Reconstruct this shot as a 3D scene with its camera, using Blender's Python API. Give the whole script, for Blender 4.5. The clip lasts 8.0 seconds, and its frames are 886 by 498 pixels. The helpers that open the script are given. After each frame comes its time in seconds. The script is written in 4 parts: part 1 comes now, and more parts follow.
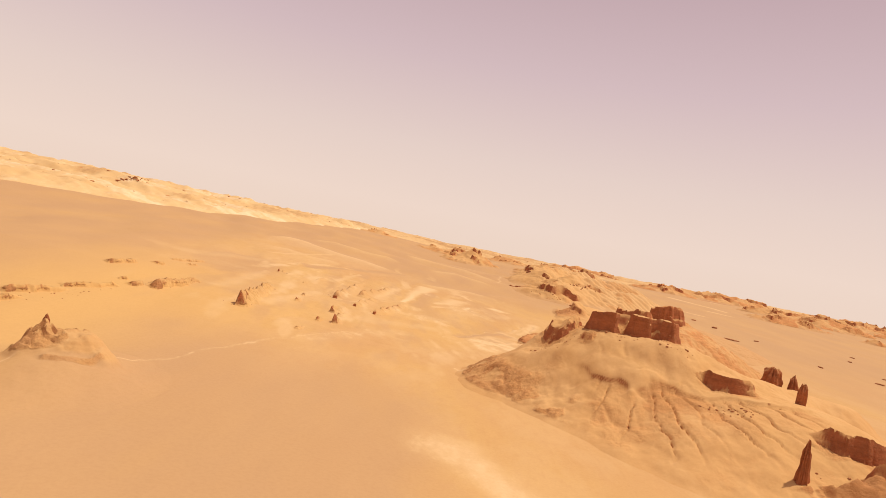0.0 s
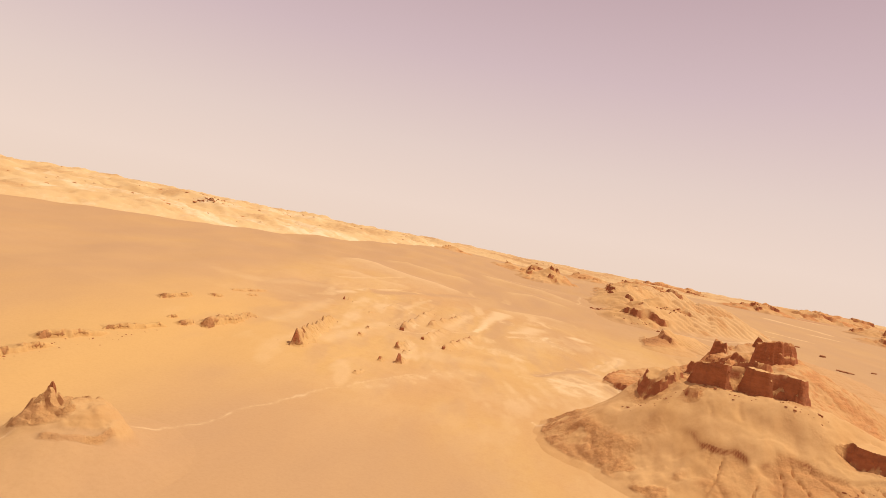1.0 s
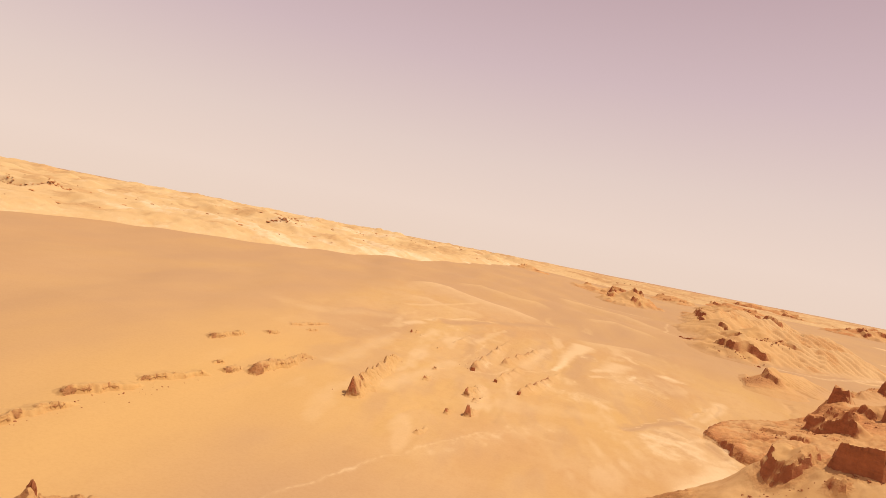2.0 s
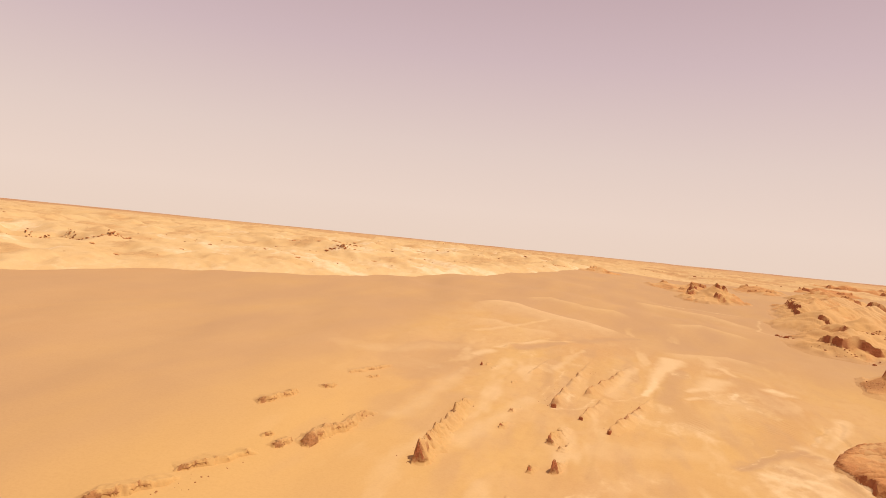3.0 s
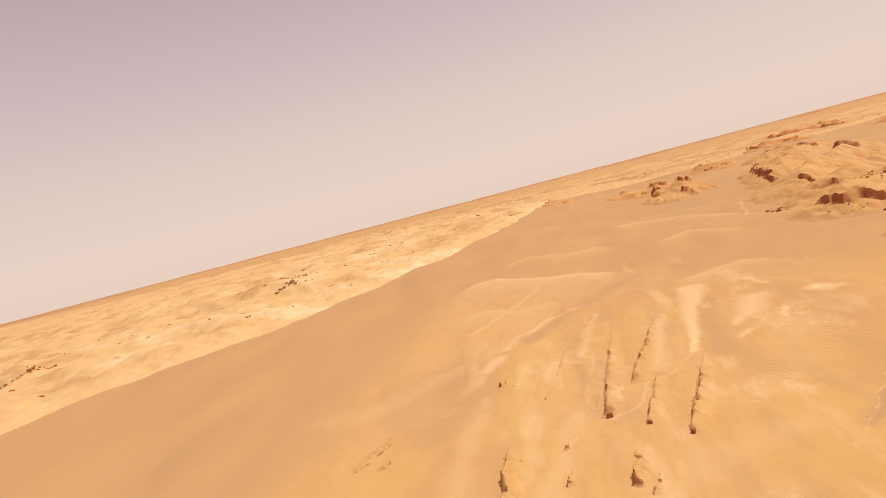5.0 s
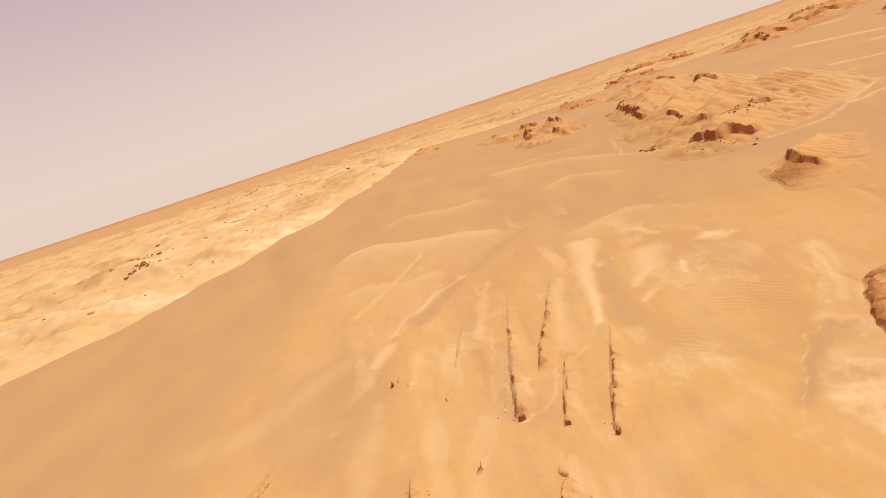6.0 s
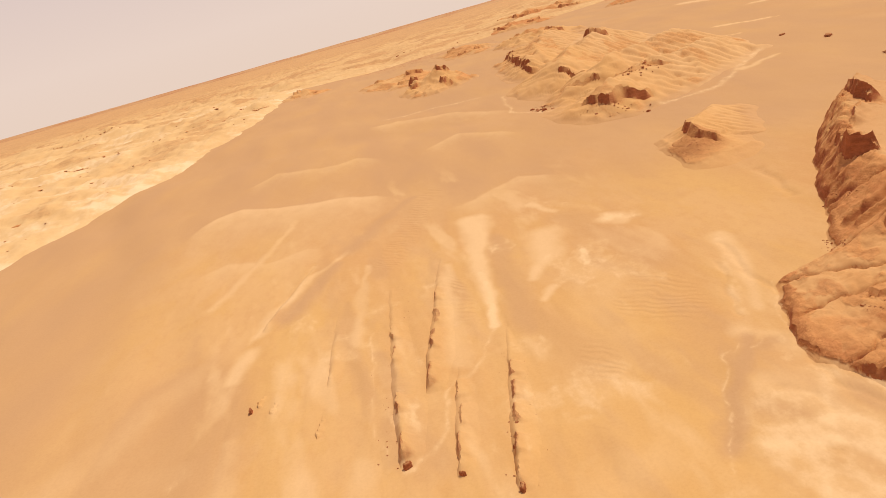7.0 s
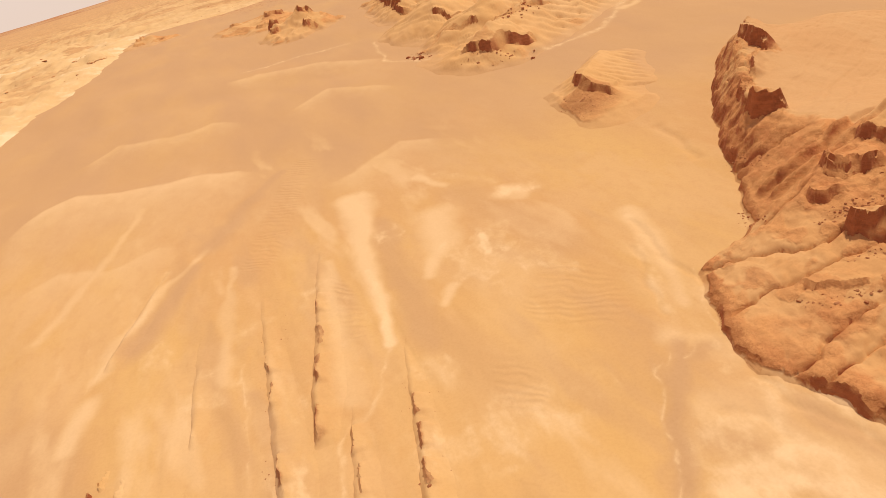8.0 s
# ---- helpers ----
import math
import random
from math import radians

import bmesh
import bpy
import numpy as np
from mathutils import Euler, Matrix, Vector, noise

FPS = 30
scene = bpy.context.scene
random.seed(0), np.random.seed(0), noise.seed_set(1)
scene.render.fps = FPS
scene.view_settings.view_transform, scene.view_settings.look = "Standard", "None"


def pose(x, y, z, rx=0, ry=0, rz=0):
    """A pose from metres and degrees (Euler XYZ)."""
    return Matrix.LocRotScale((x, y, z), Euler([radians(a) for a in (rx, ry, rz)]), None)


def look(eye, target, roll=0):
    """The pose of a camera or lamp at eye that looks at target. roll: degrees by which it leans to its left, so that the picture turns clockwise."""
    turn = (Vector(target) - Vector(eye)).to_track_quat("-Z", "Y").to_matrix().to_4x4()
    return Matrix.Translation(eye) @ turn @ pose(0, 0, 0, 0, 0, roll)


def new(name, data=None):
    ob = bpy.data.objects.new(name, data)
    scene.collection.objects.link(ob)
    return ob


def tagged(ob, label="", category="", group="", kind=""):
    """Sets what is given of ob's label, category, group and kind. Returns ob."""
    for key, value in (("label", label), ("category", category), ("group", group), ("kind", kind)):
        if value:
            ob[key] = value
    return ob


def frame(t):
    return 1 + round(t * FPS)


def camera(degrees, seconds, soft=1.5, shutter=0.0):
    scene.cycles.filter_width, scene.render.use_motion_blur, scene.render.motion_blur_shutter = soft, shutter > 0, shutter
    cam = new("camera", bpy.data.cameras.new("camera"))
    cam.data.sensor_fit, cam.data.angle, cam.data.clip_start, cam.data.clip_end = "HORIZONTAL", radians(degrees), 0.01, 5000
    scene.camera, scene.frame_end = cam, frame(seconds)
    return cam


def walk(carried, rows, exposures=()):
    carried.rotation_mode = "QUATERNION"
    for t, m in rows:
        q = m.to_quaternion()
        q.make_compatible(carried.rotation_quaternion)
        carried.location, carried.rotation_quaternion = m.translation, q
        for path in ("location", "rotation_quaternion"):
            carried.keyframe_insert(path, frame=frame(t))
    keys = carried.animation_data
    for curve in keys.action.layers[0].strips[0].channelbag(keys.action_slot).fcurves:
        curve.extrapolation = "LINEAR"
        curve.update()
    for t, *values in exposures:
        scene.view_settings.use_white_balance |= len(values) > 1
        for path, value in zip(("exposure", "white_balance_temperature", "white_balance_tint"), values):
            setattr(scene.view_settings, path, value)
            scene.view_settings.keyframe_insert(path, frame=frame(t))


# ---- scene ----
cam = camera(68.0, 8.0, soft=0.9)
PATH = [
    (0, (0.122, -1.225, 18.845), (0.115, 0.775, 18.832), 11.1),
    (0.5, (-0.027, 4.803, 20.366), (-0.149, 6.799, 20.35), 11.1),
    (1, (-0.383, 10.822, 22.028), (-0.623, 12.807, 22.009), 10.8),
    (1.5, (-1.471, 17.165, 23.567), (-1.822, 19.134, 23.547), 10.7),
    (2, (-2.523, 23.26, 25.332), (-2.993, 25.204, 25.311), 11.0),
    (2.2, (-2.961, 25.426, 26.037), (-3.478, 27.358, 26.016), 10.9),
    (3.5, (-8.01, 40.988, 30.87), (-8.719, 42.858, 30.842), 2.0),
    (4, (-10.138, 46.706, 32.608), (-10.843, 48.578, 32.58), 0.1),
    (4.2, (-11.08, 48.721, 32.813), (-11.782, 50.594, 32.796), 0.6),
    (5.3, (-16.09, 62.49, 37.459), (-16.535, 64.429, 37.254), -19.7),
    (5.5, (-16.58, 65.608, 37.944), (-16.965, 67.553, 37.689), -19.8),
    (6, (-17.182, 75.065, 39.824), (-17.39, 77.015, 39.43), -18.5),
    (6.5, (-16.643, 84.162, 41.5), (-16.677, 86.087, 40.956), -13.1),
    (7, (-15.41, 92.55, 42.606), (-15.331, 94.436, 41.945), -15.9),
    (7.5, (-13.681, 100.811, 43.768), (-13.456, 102.63, 42.967), -14.7),
    (8, (-11.691, 108.747, 44.327), (-11.345, 110.489, 43.408), -16.9),
]
walk(cam, [(t, look(eye, target, roll)) for t, eye, target, roll in PATH],
     exposures=[(0, 0.04), (1.5, 0.02), (3.5, -0.01), (6.0, -0.04), (7.0, -0.03), (8, 0.0)])

# ---- sky and sun ----
SUN_FROM = Vector((0.42, 0.17, 0.92)).normalized()
world = bpy.data.worlds.new("desert_sky")
scene.world = world
world.use_nodes = True
wn, wl = world.node_tree.nodes, world.node_tree.links
wn.clear()
sky = wn.new("ShaderNodeTexSky")
sky.sky_type, sky.sun_disc = "NISHITA", False
sky.sun_elevation = math.asin(SUN_FROM.z)
sky.sun_rotation = math.atan2(SUN_FROM.x, SUN_FROM.y)
sky.dust_density, sky.air_density = 8.0, 1.5
dim = wn.new("ShaderNodeMix")
dim.data_type, dim.blend_type = "RGBA", "MULTIPLY"
dim.inputs[0].default_value = 1.0
dim.inputs[7].default_value = (0.08, 0.075, 0.075, 1)
coord = wn.new("ShaderNodeTexCoord")
split = wn.new("ShaderNodeSeparateXYZ")
ramp = wn.new("ShaderNodeValToRGB")
DUST = [(0.0, (0.92, 0.72, 0.60)), (0.05, (0.92, 0.73, 0.63)), (0.14, (0.83, 0.66, 0.60)), (0.27, (0.68, 0.51, 0.525)),
        (0.42, (0.535, 0.37, 0.40)), (0.6, (0.44, 0.32, 0.35)), (1.0, (0.38, 0.29, 0.33))]
while len(ramp.color_ramp.elements) < len(DUST):
    ramp.color_ramp.elements.new(0.5)
for e, (p, c) in zip(ramp.color_ramp.elements, DUST):
    e.position, e.color = p, (*c, 1)
veil = wn.new("ShaderNodeMix")
veil.data_type = "RGBA"
veil.inputs[0].default_value = 0.9
back = wn.new("ShaderNodeBackground")
out = wn.new("ShaderNodeOutputWorld")
wl.new(sky.outputs[0], dim.inputs[6])
wl.new(coord.outputs["Generated"], split.inputs[0])
wl.new(split.outputs[2], ramp.inputs[0])
wl.new(dim.outputs[2], veil.inputs[6])
wl.new(ramp.outputs[0], veil.inputs[7])
wl.new(veil.outputs[2], back.inputs[0])
wl.new(back.outputs[0], out.inputs[0])
back.inputs[1].default_value = 1.0

sun = new("sun", bpy.data.lights.new("sun", "SUN"))
sun.data.energy, sun.data.angle, sun.data.color = 3.36, radians(0.6), (1.0, 0.91, 0.78)
sun.matrix_world = look(SUN_FROM * 300, (0, 0, 0))


# ---- noise and the lie of the land ----
def lattice(ix, iy, seed):
    n = (ix * 374761393 + iy * 668265263 + seed * 974634777) & 0xFFFFFFFF
    n = ((n ^ (n >> 13)) * 1274126177) & 0xFFFFFFFF
    n = ((n ^ (n >> 16)) * 1911520717) & 0xFFFFFFFF
    return ((n >> 8) & 0xFFFF) / 32767.5 - 1.0


def vnoise(x, y, seed=0):
    """Smooth noise in -1..1 with cells of size 1."""
    x, y = np.asarray(x, float), np.asarray(y, float)
    fx, fy = np.floor(x), np.floor(y)
    ix, iy = fx.astype(np.int64), fy.astype(np.int64)
    u, v = x - fx, y - fy
    u, v = u * u * u * (u * (u * 6 - 15) + 10), v * v * v * (v * (v * 6 - 15) + 10)
    x0, y0 = (int(ix.min()), int(iy.min())) if ix.size else (0, 0)
    nx, ny = (int(ix.max()) - x0 + 2, int(iy.max()) - y0 + 2) if ix.size else (1, 1)
    if nx * ny < ix.size:
        table = lattice(x0 + np.arange(nx)[None, :], y0 + np.arange(ny)[:, None], seed).ravel()
        at = (iy - y0) * nx + (ix - x0)
        a, b, c, d = table[at], table[at + 1], table[at + nx], table[at + nx + 1]
    else:
        a, b = lattice(ix, iy, seed), lattice(ix + 1, iy, seed)
        c, d = lattice(ix, iy + 1, seed), lattice(ix + 1, iy + 1, seed)
    return (a + (b - a) * u) * (1 - v) + (c + (d - c) * u) * v


def fbm(x, y, octaves=4, seed=0, gain=0.5):
    total, amp, norm = 0.0, 1.0, 0.0
    x, y = np.asarray(x, float), np.asarray(y, float)
    for k in range(octaves):
        total = total + amp * vnoise(x, y, seed + 17 * k)
        norm, amp = norm + amp, amp * gain
        x, y = 1.93 * x + 0.57 * y + 3.1, -0.57 * x + 1.93 * y + 7.7
    return total / norm * 1.3


def ridged(x, y, octaves=4, seed=0):
    """0..1 with sharp lines at 1."""
    total, amp, norm = 0.0, 1.0, 0.0
    x, y = np.asarray(x, float), np.asarray(y, float)
    for k in range(octaves):
        total = total + amp * (1 - np.abs(vnoise(x, y, seed + 31 * k)))
        norm, amp = norm + amp, amp * 0.5
        x, y = 1.93 * x + 0.57 * y + 3.1, -0.57 * x + 1.93 * y + 7.7
    return total / norm


def blocks(x, y, size, seed=0):
    """Broken pieces of one height each, -1..1, with crooked edges."""
    u, v = (0.86 * x + 0.5 * y) / size, (0.86 * y - 0.5 * x) / size
    u, v = u + 0.45 * vnoise(u * 0.8, v * 0.8, seed + 1), v + 0.45 * vnoise(u * 0.8, v * 0.8, seed + 2)
    return lattice(np.floor(u).astype(np.int64), np.floor(v).astype(np.int64), seed)


def step(a, b, v):
    t = np.clip((v - a) / (b - a), 0, 1)
    return t * t * (3 - 2 * t)


def soft(v, k):
    return np.log1p(np.exp(np.clip(v / k, -50, 50))) * k


def smax(a, b, k):
    return 0.5 * (a + b + np.sqrt((a - b) ** 2 + k * k))


def to_line(x, y, pts):
    """Distance to an open line of a few points, and the share 0..1 along it."""
    best, share = np.full(np.shape(x), 1e9), np.zeros(np.shape(x))
    pts = [np.array(p, float) for p in pts]
    lens = [np.linalg.norm(b - a) for a, b in zip(pts, pts[1:])]
    run, whole = 0.0, sum(lens)
    for a, b, n in zip(pts, pts[1:], lens):
        w = (b - a) / n
        s = np.clip((x - a[0]) * w[0] + (y - a[1]) * w[1], 0, n)
        d = np.hypot(x - a[0] - s * w[0], y - a[1] - s * w[1])
        share = np.where(d < best, (run + s) / whole, share)
        best, run = np.minimum(best, d), run + n
    return best, share


def plain(x, y):
    """The broad lie of the land."""
    x, y = np.asarray(x, float), np.asarray(y, float)
    left = 13 * (1 - np.exp(-soft(-(x + 8), 8) * 0.115 / 13)) * np.clip(0.35 + (y - 50) / 60 * 0.65, 0.35, 1)
    up = 0.045 * soft(y - 145, 12)
    up = np.where(up < 14, up, 14 + 16 * (1 - np.exp(-(up - 14) / 60)))
    z = left + up
    return 0.1 + 0.5 * (z + 18.6 - np.sqrt((z - 18.6) ** 2 + 9.0))


FOOT_Y = [-400, 100, 158, 176, 199, 213, 235, 265, 312, 357, 410, 470, 2000]
FOOT_X = [-260, -188, -167, -160, -153, -141, -123, -113, -96, -83, -71, -67, -64]


def beyond_foot(x, y):
    """Metres behind the foot of the pale badlands."""
    wob = 2.2 * fbm(x / 30, y / 30, 3, 5) + 0.9 * fbm(x / 6, y / 6, 2, 6)
    west = (np.interp(y, FOOT_Y, FOOT_X) - x) * 0.9
    north = (y - 560 - 0.30 * (x + 66) - 60 * fbm(x / 160, 0 * x, 2, 9)) * 0.8
    return smax(west, north, 10) + wob


CREEKS = [  # small dry channels and cracks in the crust: points, half width, depth
    ([(20.4, 148), (19.7, 143.9), (20.6, 142), (21.2, 139.2), (22.6, 134), (24, 128)], 0.30, 0.22), ([(14.5, 144.6), (16.8, 143.8), (17.4, 142.7), (17.0, 140.0)], 0.25, 0.14),
    ([(7.5, 139.6), (10.5, 138.8), (13, 137.3), (14.5, 134.8)], 0.25, 0.14), ([(23.6, 171.7), (20.5, 163.7), (19.0, 158.8)], 0.35, 0.2), ([(27.3, 177.3), (24.9, 165.6), (25.4, 161)], 0.4, 0.25),
    ([(11, 149.5), (8.6, 144), (6.2, 138)], 1.3, 0.16), ([(47, 200), (46.4, 193), (44, 186)], 0.7, 0.35),
]


def ground_z(x, y):
    x, y = np.asarray(x, float), np.asarray(y, float)
    z = plain(x, y)
    near = 1 - step(350, 900, np.hypot(x, y - 120))
    z = z + near * (0.35 * fbm(x / 34, y / 60, 3, 11) + 0.10 * fbm(x / 7, y / 13, 3, 12))
    # long low drifts of sand over the western slope
    west = step(-35, -60, x) * near
    z = z + west * 0.5 * fbm((x + 0.35 * y) / 16, (y - 0.35 * x) / 70, 2, 13)
    # dune tongues north of the streaks
    tongue = step(225, 260, y + 0.25 * (x + 20)) * (1 - step(330, 420, y)) * step(60, 20, x)
    z = z + tongue * 0.5 * np.sin((y + 0.25 * x + 14 * fbm(x / 45, y / 60, 2, 14)) / 8.5)
    # wind-scoured relief among the low ridges
    zone = step(1.35, 0.5, np.hypot((x + 22) / 26, (y - 155) / 65))
    z = z + zone * (0.10 * fbm(x / 2.4 + 0.02 * y, y / 16, 4, 16) + 0.10 * fbm(x / 3.5, y / 5, 4, 20) - 0.10 * step(0.80, 0.99, ridged(x / 4.5, y / 32, 2, 17)))
    for pts, wide, deep in CREEKS:
        box = (x > min(p[0] for p in pts) - 4) & (x < max(p[0] for p in pts) + 4) & (y > min(p[1] for p in pts) - 4) & (y < max(p[1] for p in pts) + 4)
        if np.any(box):
            g = to_line(x + 0.6 * fbm(x / 2.5, y / 2.5, 3, 18), y + 0.6 * fbm(x / 2.5, y / 2.5, 3, 19), pts)[0]
            z = z - np.where(box, deep * np.exp(-(g / wide) ** 2), 0)
    far = step(700, 2500, np.hypot(x, y))
    z = z + far * 1.6 * fbm(x / 260, y / 260, 4, 15)
    return z


# ---- materials ----
RIPPLE_TURN = radians(40)


def desert(name, sand, sand2, rock, rock2, pale, steep=0.0, wall_tone=(0.42, 0.148, 0.058), grain=1.0, strata=0.0, rough=0.95):
    """Sand, stone and salt crust, mixed by what the surface carries: rock, pale, brown and ripple."""
    m = bpy.data.materials.new(name)
    m.use_nodes = True
    n, l = m.node_tree.nodes, m.node_tree.links
    bsdf = n["Principled BSDF"]
    bsdf.inputs["Roughness"].default_value = rough
    bsdf.inputs["Specular IOR Level"].default_value = 0.15
    geo = n.new("ShaderNodeNewGeometry")

    def tex(scale, detail=4.0, stretch=(1, 1, 1), rough_=0.55):
        mp = n.new("ShaderNodeMapping")
        mp.inputs["Scale"].default_value = stretch
        l.new(geo.outputs["Position"], mp.inputs[0])
        t = n.new("ShaderNodeTexNoise")
        t.inputs["Scale"].default_value, t.inputs["Detail"].default_value = scale, detail
        t.inputs["Roughness"].default_value = rough_
        l.new(mp.outputs[0], t.inputs["Vector"])
        return t.outputs[0]

    def attr(key):
        a = n.new("ShaderNodeAttribute")
        a.attribute_name = key
        return a.outputs["Fac"]

    def ramp_(value, lo, hi, top=1.0):
        r = n.new("ShaderNodeMapRange")
        r.interpolation_type = "SMOOTHSTEP"
        r.inputs[1].default_value, r.inputs[2].default_value, r.inputs[4].default_value = lo, hi, top
        l.new(value, r.inputs[0])
        return r.outputs[0]

    def op(kind, a, b):
        o = n.new("ShaderNodeMath")
        o.operation = kind
        for k, v in enumerate((a, b)):
            if isinstance(v, (int, float)):
                o.inputs[k].default_value = v
            else:
                l.new(v, o.inputs[k])
        return o.outputs[0]

    def mix(fac, a, b, kind="MIX"):
        x = n.new("ShaderNodeMix")
        x.data_type, x.blend_type = "RGBA", kind
        for k, v in ((0, fac), (6, a), (7, b)):
            if isinstance(v, (int, float)):
                x.inputs[k].default_value = v
            elif isinstance(v, tuple):
                x.inputs[k].default_value = (*v, 1)
            else:
                l.new(v, x.inputs[k])
        return x.outputs[2]

    coarse = tex(1.1, 6.0, (1, 0.6, 1.6), 0.6)
    big, mid, fine = tex(0.045, 5.0, (1, 0.45, 1)), tex(0.35, 6.0, (1, 0.5, 1)), tex(3.0, 8.0, rough_=0.65)
    drift, patch = tex(0.10, 7.0, (1, 0.42, 1), 0.62), tex(0.8, 5.0, (1, 0.5, 1))
    col = mix(ramp_(big, 0.35, 0.65), sand, sand2)
    col = mix(ramp_(drift, 0.45, 0.58, 0.50), col, tuple(min(0.9, v * k) for v, k in zip(sand, (1.08, 1.16, 1.28))))
    col = mix(ramp_(patch, 0.45, 0.70, 0.22), col, tuple(v * k for v, k in zip(sand, (0.93, 0.88, 0.84))))
    col = mix(op("MULTIPLY", attr("gold"), 0.8), col, tuple(v * k for v, k in zip(sand, (1.10, 1.14, 0.98))))
    col = mix(attr("brown"), col, tuple(v * k for v, k in zip(sand, (0.89, 0.92, 1.07))))
    soften = op("ADD", attr("light"), op("MULTIPLY", op("SUBTRACT", mid, 0.5), 0.35))
    soften = op("MULTIPLY", ramp_(soften, 0.05, 0.95), ramp_(attr("light"), 0.0, 0.2, 0.85))
    col = mix(soften, col, tuple(0.15 * a + 0.85 * b for a, b in zip(sand, pale)))
    salt = op("ADD", attr("pale"), op("MULTIPLY", op("SUBTRACT", tex(0.5, 8.0, (1, 0.6, 1), 0.68), 0.5), 1.3))
    salt = op("MULTIPLY", ramp_(salt, 0.22, 0.80, 0.7), ramp_(attr("pale"), 0.0, 0.15))
    col = mix(op("MINIMUM", op("ADD", salt, op("MULTIPLY", attr("pale"), 0.35)), 1.0), col, pale)
    stone = mix(ramp_(mid, 0.35, 0.65), rock, rock2)
    fleck = op("ADD", op("MULTIPLY", attr("grit"), 0.45), op("SUBTRACT", tex(2.6, 8.0, rough_=0.78), 0.5))
    stone = mix(op("MULTIPLY", ramp_(fleck, 0.16, 0.36, 0.55), ramp_(attr("grit"), 0.0, 0.3)), stone, tuple(k * v for v, k in zip(rock, (0.66, 0.56, 0.52))))
    stone = mix(ramp_(tex(1.7, 8.0, rough_=0.75), 0.56, 0.70, 0.5), stone, tuple(min(0.9, 1.18 * v) for v in sand))
    if strata:
        bed = tex(1.0, 4.0, (0.05, 0.05, 2.2))
        stone = mix(ramp_(bed, 0.40, 0.62, strata), stone, tuple(0.55 * v for v in rock))
    carried = op("ADD", attr("rock"), op("MULTIPLY", op("SUBTRACT", mid, 0.5), 0.9))
    carried = op("MULTIPLY", ramp_(carried, 0.25, 0.75), ramp_(attr("rock"), 0.02, 0.2))
    if steep:
        up = n.new("ShaderNodeSeparateXYZ")
        l.new(geo.outputs["Normal"], up.inputs[0])
        wall = ramp_(up.outputs[2], steep, steep - 0.22)
        wall = op("MULTIPLY", wall, ramp_(attr("rock"), 0.0, 0.12))
    col = mix(carried, col, stone)
    if steep:
        bare = mix(ramp_(coarse, 0.35, 0.65), wall_tone, tuple(0.78 * v for v in wall_tone))
        bare = mix(ramp_(tex(1.0, 4.0, (0.06, 0.06, 2.6)), 0.42, 0.60, 0.22), bare, tuple(1.25 * v for v in wall_tone))
        col = mix(wall, col, bare)
        carried = op("MAXIMUM", carried, wall)
    # dark grit on bare stone, then grain and small stains
    grit = ramp_(tex(2.3, 5.0, rough_=0.7), 0.54, 0.68, 0.36 * min(1.0, grain - 0.6))
    col = mix(op("MULTIPLY", grit, carried), col, (0.58, 0.46, 0.42), "MULTIPLY")
    col = mix(ramp_(fine, 0.35, 0.75, 0.28), col, (0.84, 0.78, 0.72), "MULTIPLY")
    speck = tex(14.0, 3.0)
    col = mix(ramp_(speck, 0.62, 0.74, 0.2 * grain), col, (0.62, 0.52, 0.46), "MULTIPLY")
    l.new(col, bsdf.inputs["Base Color"])

    bump = n.new("ShaderNodeBump")
    bump.inputs["Strength"].default_value, bump.inputs["Distance"].default_value = 0.6, 0.25
    wave = n.new("ShaderNodeTexWave")
    wave.bands_direction = "Y"
    wave.inputs["Scale"].default_value, wave.inputs["Distortion"].default_value = 0.26, 15.0
    wave.inputs["Detail"].default_value, wave.inputs["Detail Scale"].default_value = 3.0, 0.5
    turn = n.new("ShaderNodeMapping")
    turn.inputs["Rotation"].default_value = (0, 0, RIPPLE_TURN)
    l.new(geo.outputs["Position"], turn.inputs[0])
    l.new(turn.outputs[0], wave.inputs["Vector"])
    height = op("ADD", op("MULTIPLY", mid, 0.5), op("MULTIPLY", fine, op("ADD", 0.12, op("MULTIPLY", carried, 0.9))))
    height = op("ADD", height, op("MULTIPLY", coarse, op("ADD", 0.05 * grain, op("MULTIPLY", carried, 0.8 * grain))))
    height = op("ADD", height, op("MULTIPLY", op("MULTIPLY", wave.outputs["Fac"], attr("ripple")), 0.7))
    height = op("ADD", height, op("MULTIPLY", speck, 0.06))
    crack = n.new("ShaderNodeTexVoronoi")
    crack.feature = "DISTANCE_TO_EDGE"
    crack.inputs["Scale"].default_value = 1.1
    warp = n.new("ShaderNodeVectorMath")
    warp.operation = "MULTIPLY_ADD"
    warp.inputs[1].default_value = (0.7, 0.7, 0.7)
    bend = n.new("ShaderNodeTexNoise")
    bend.inputs["Scale"].default_value, bend.inputs["Detail"].default_value = 1.4, 3.0
    l.new(geo.outputs["Position"], bend.inputs["Vector"])
    l.new(bend.outputs["Color"], warp.inputs[0])
    l.new(geo.outputs["Position"], warp.inputs[2])
    l.new(warp.outputs[0], crack.inputs["Vector"])
    height = op("ADD", height, op("MULTIPLY", op("MULTIPLY", ramp_(crack.outputs["Distance"], 0.0, 0.10), carried), 0.07 * grain))
    l.new(height, bump.inputs["Height"])
    l.new(bump.outputs[0], bsdf.inputs["Normal"])
    return m


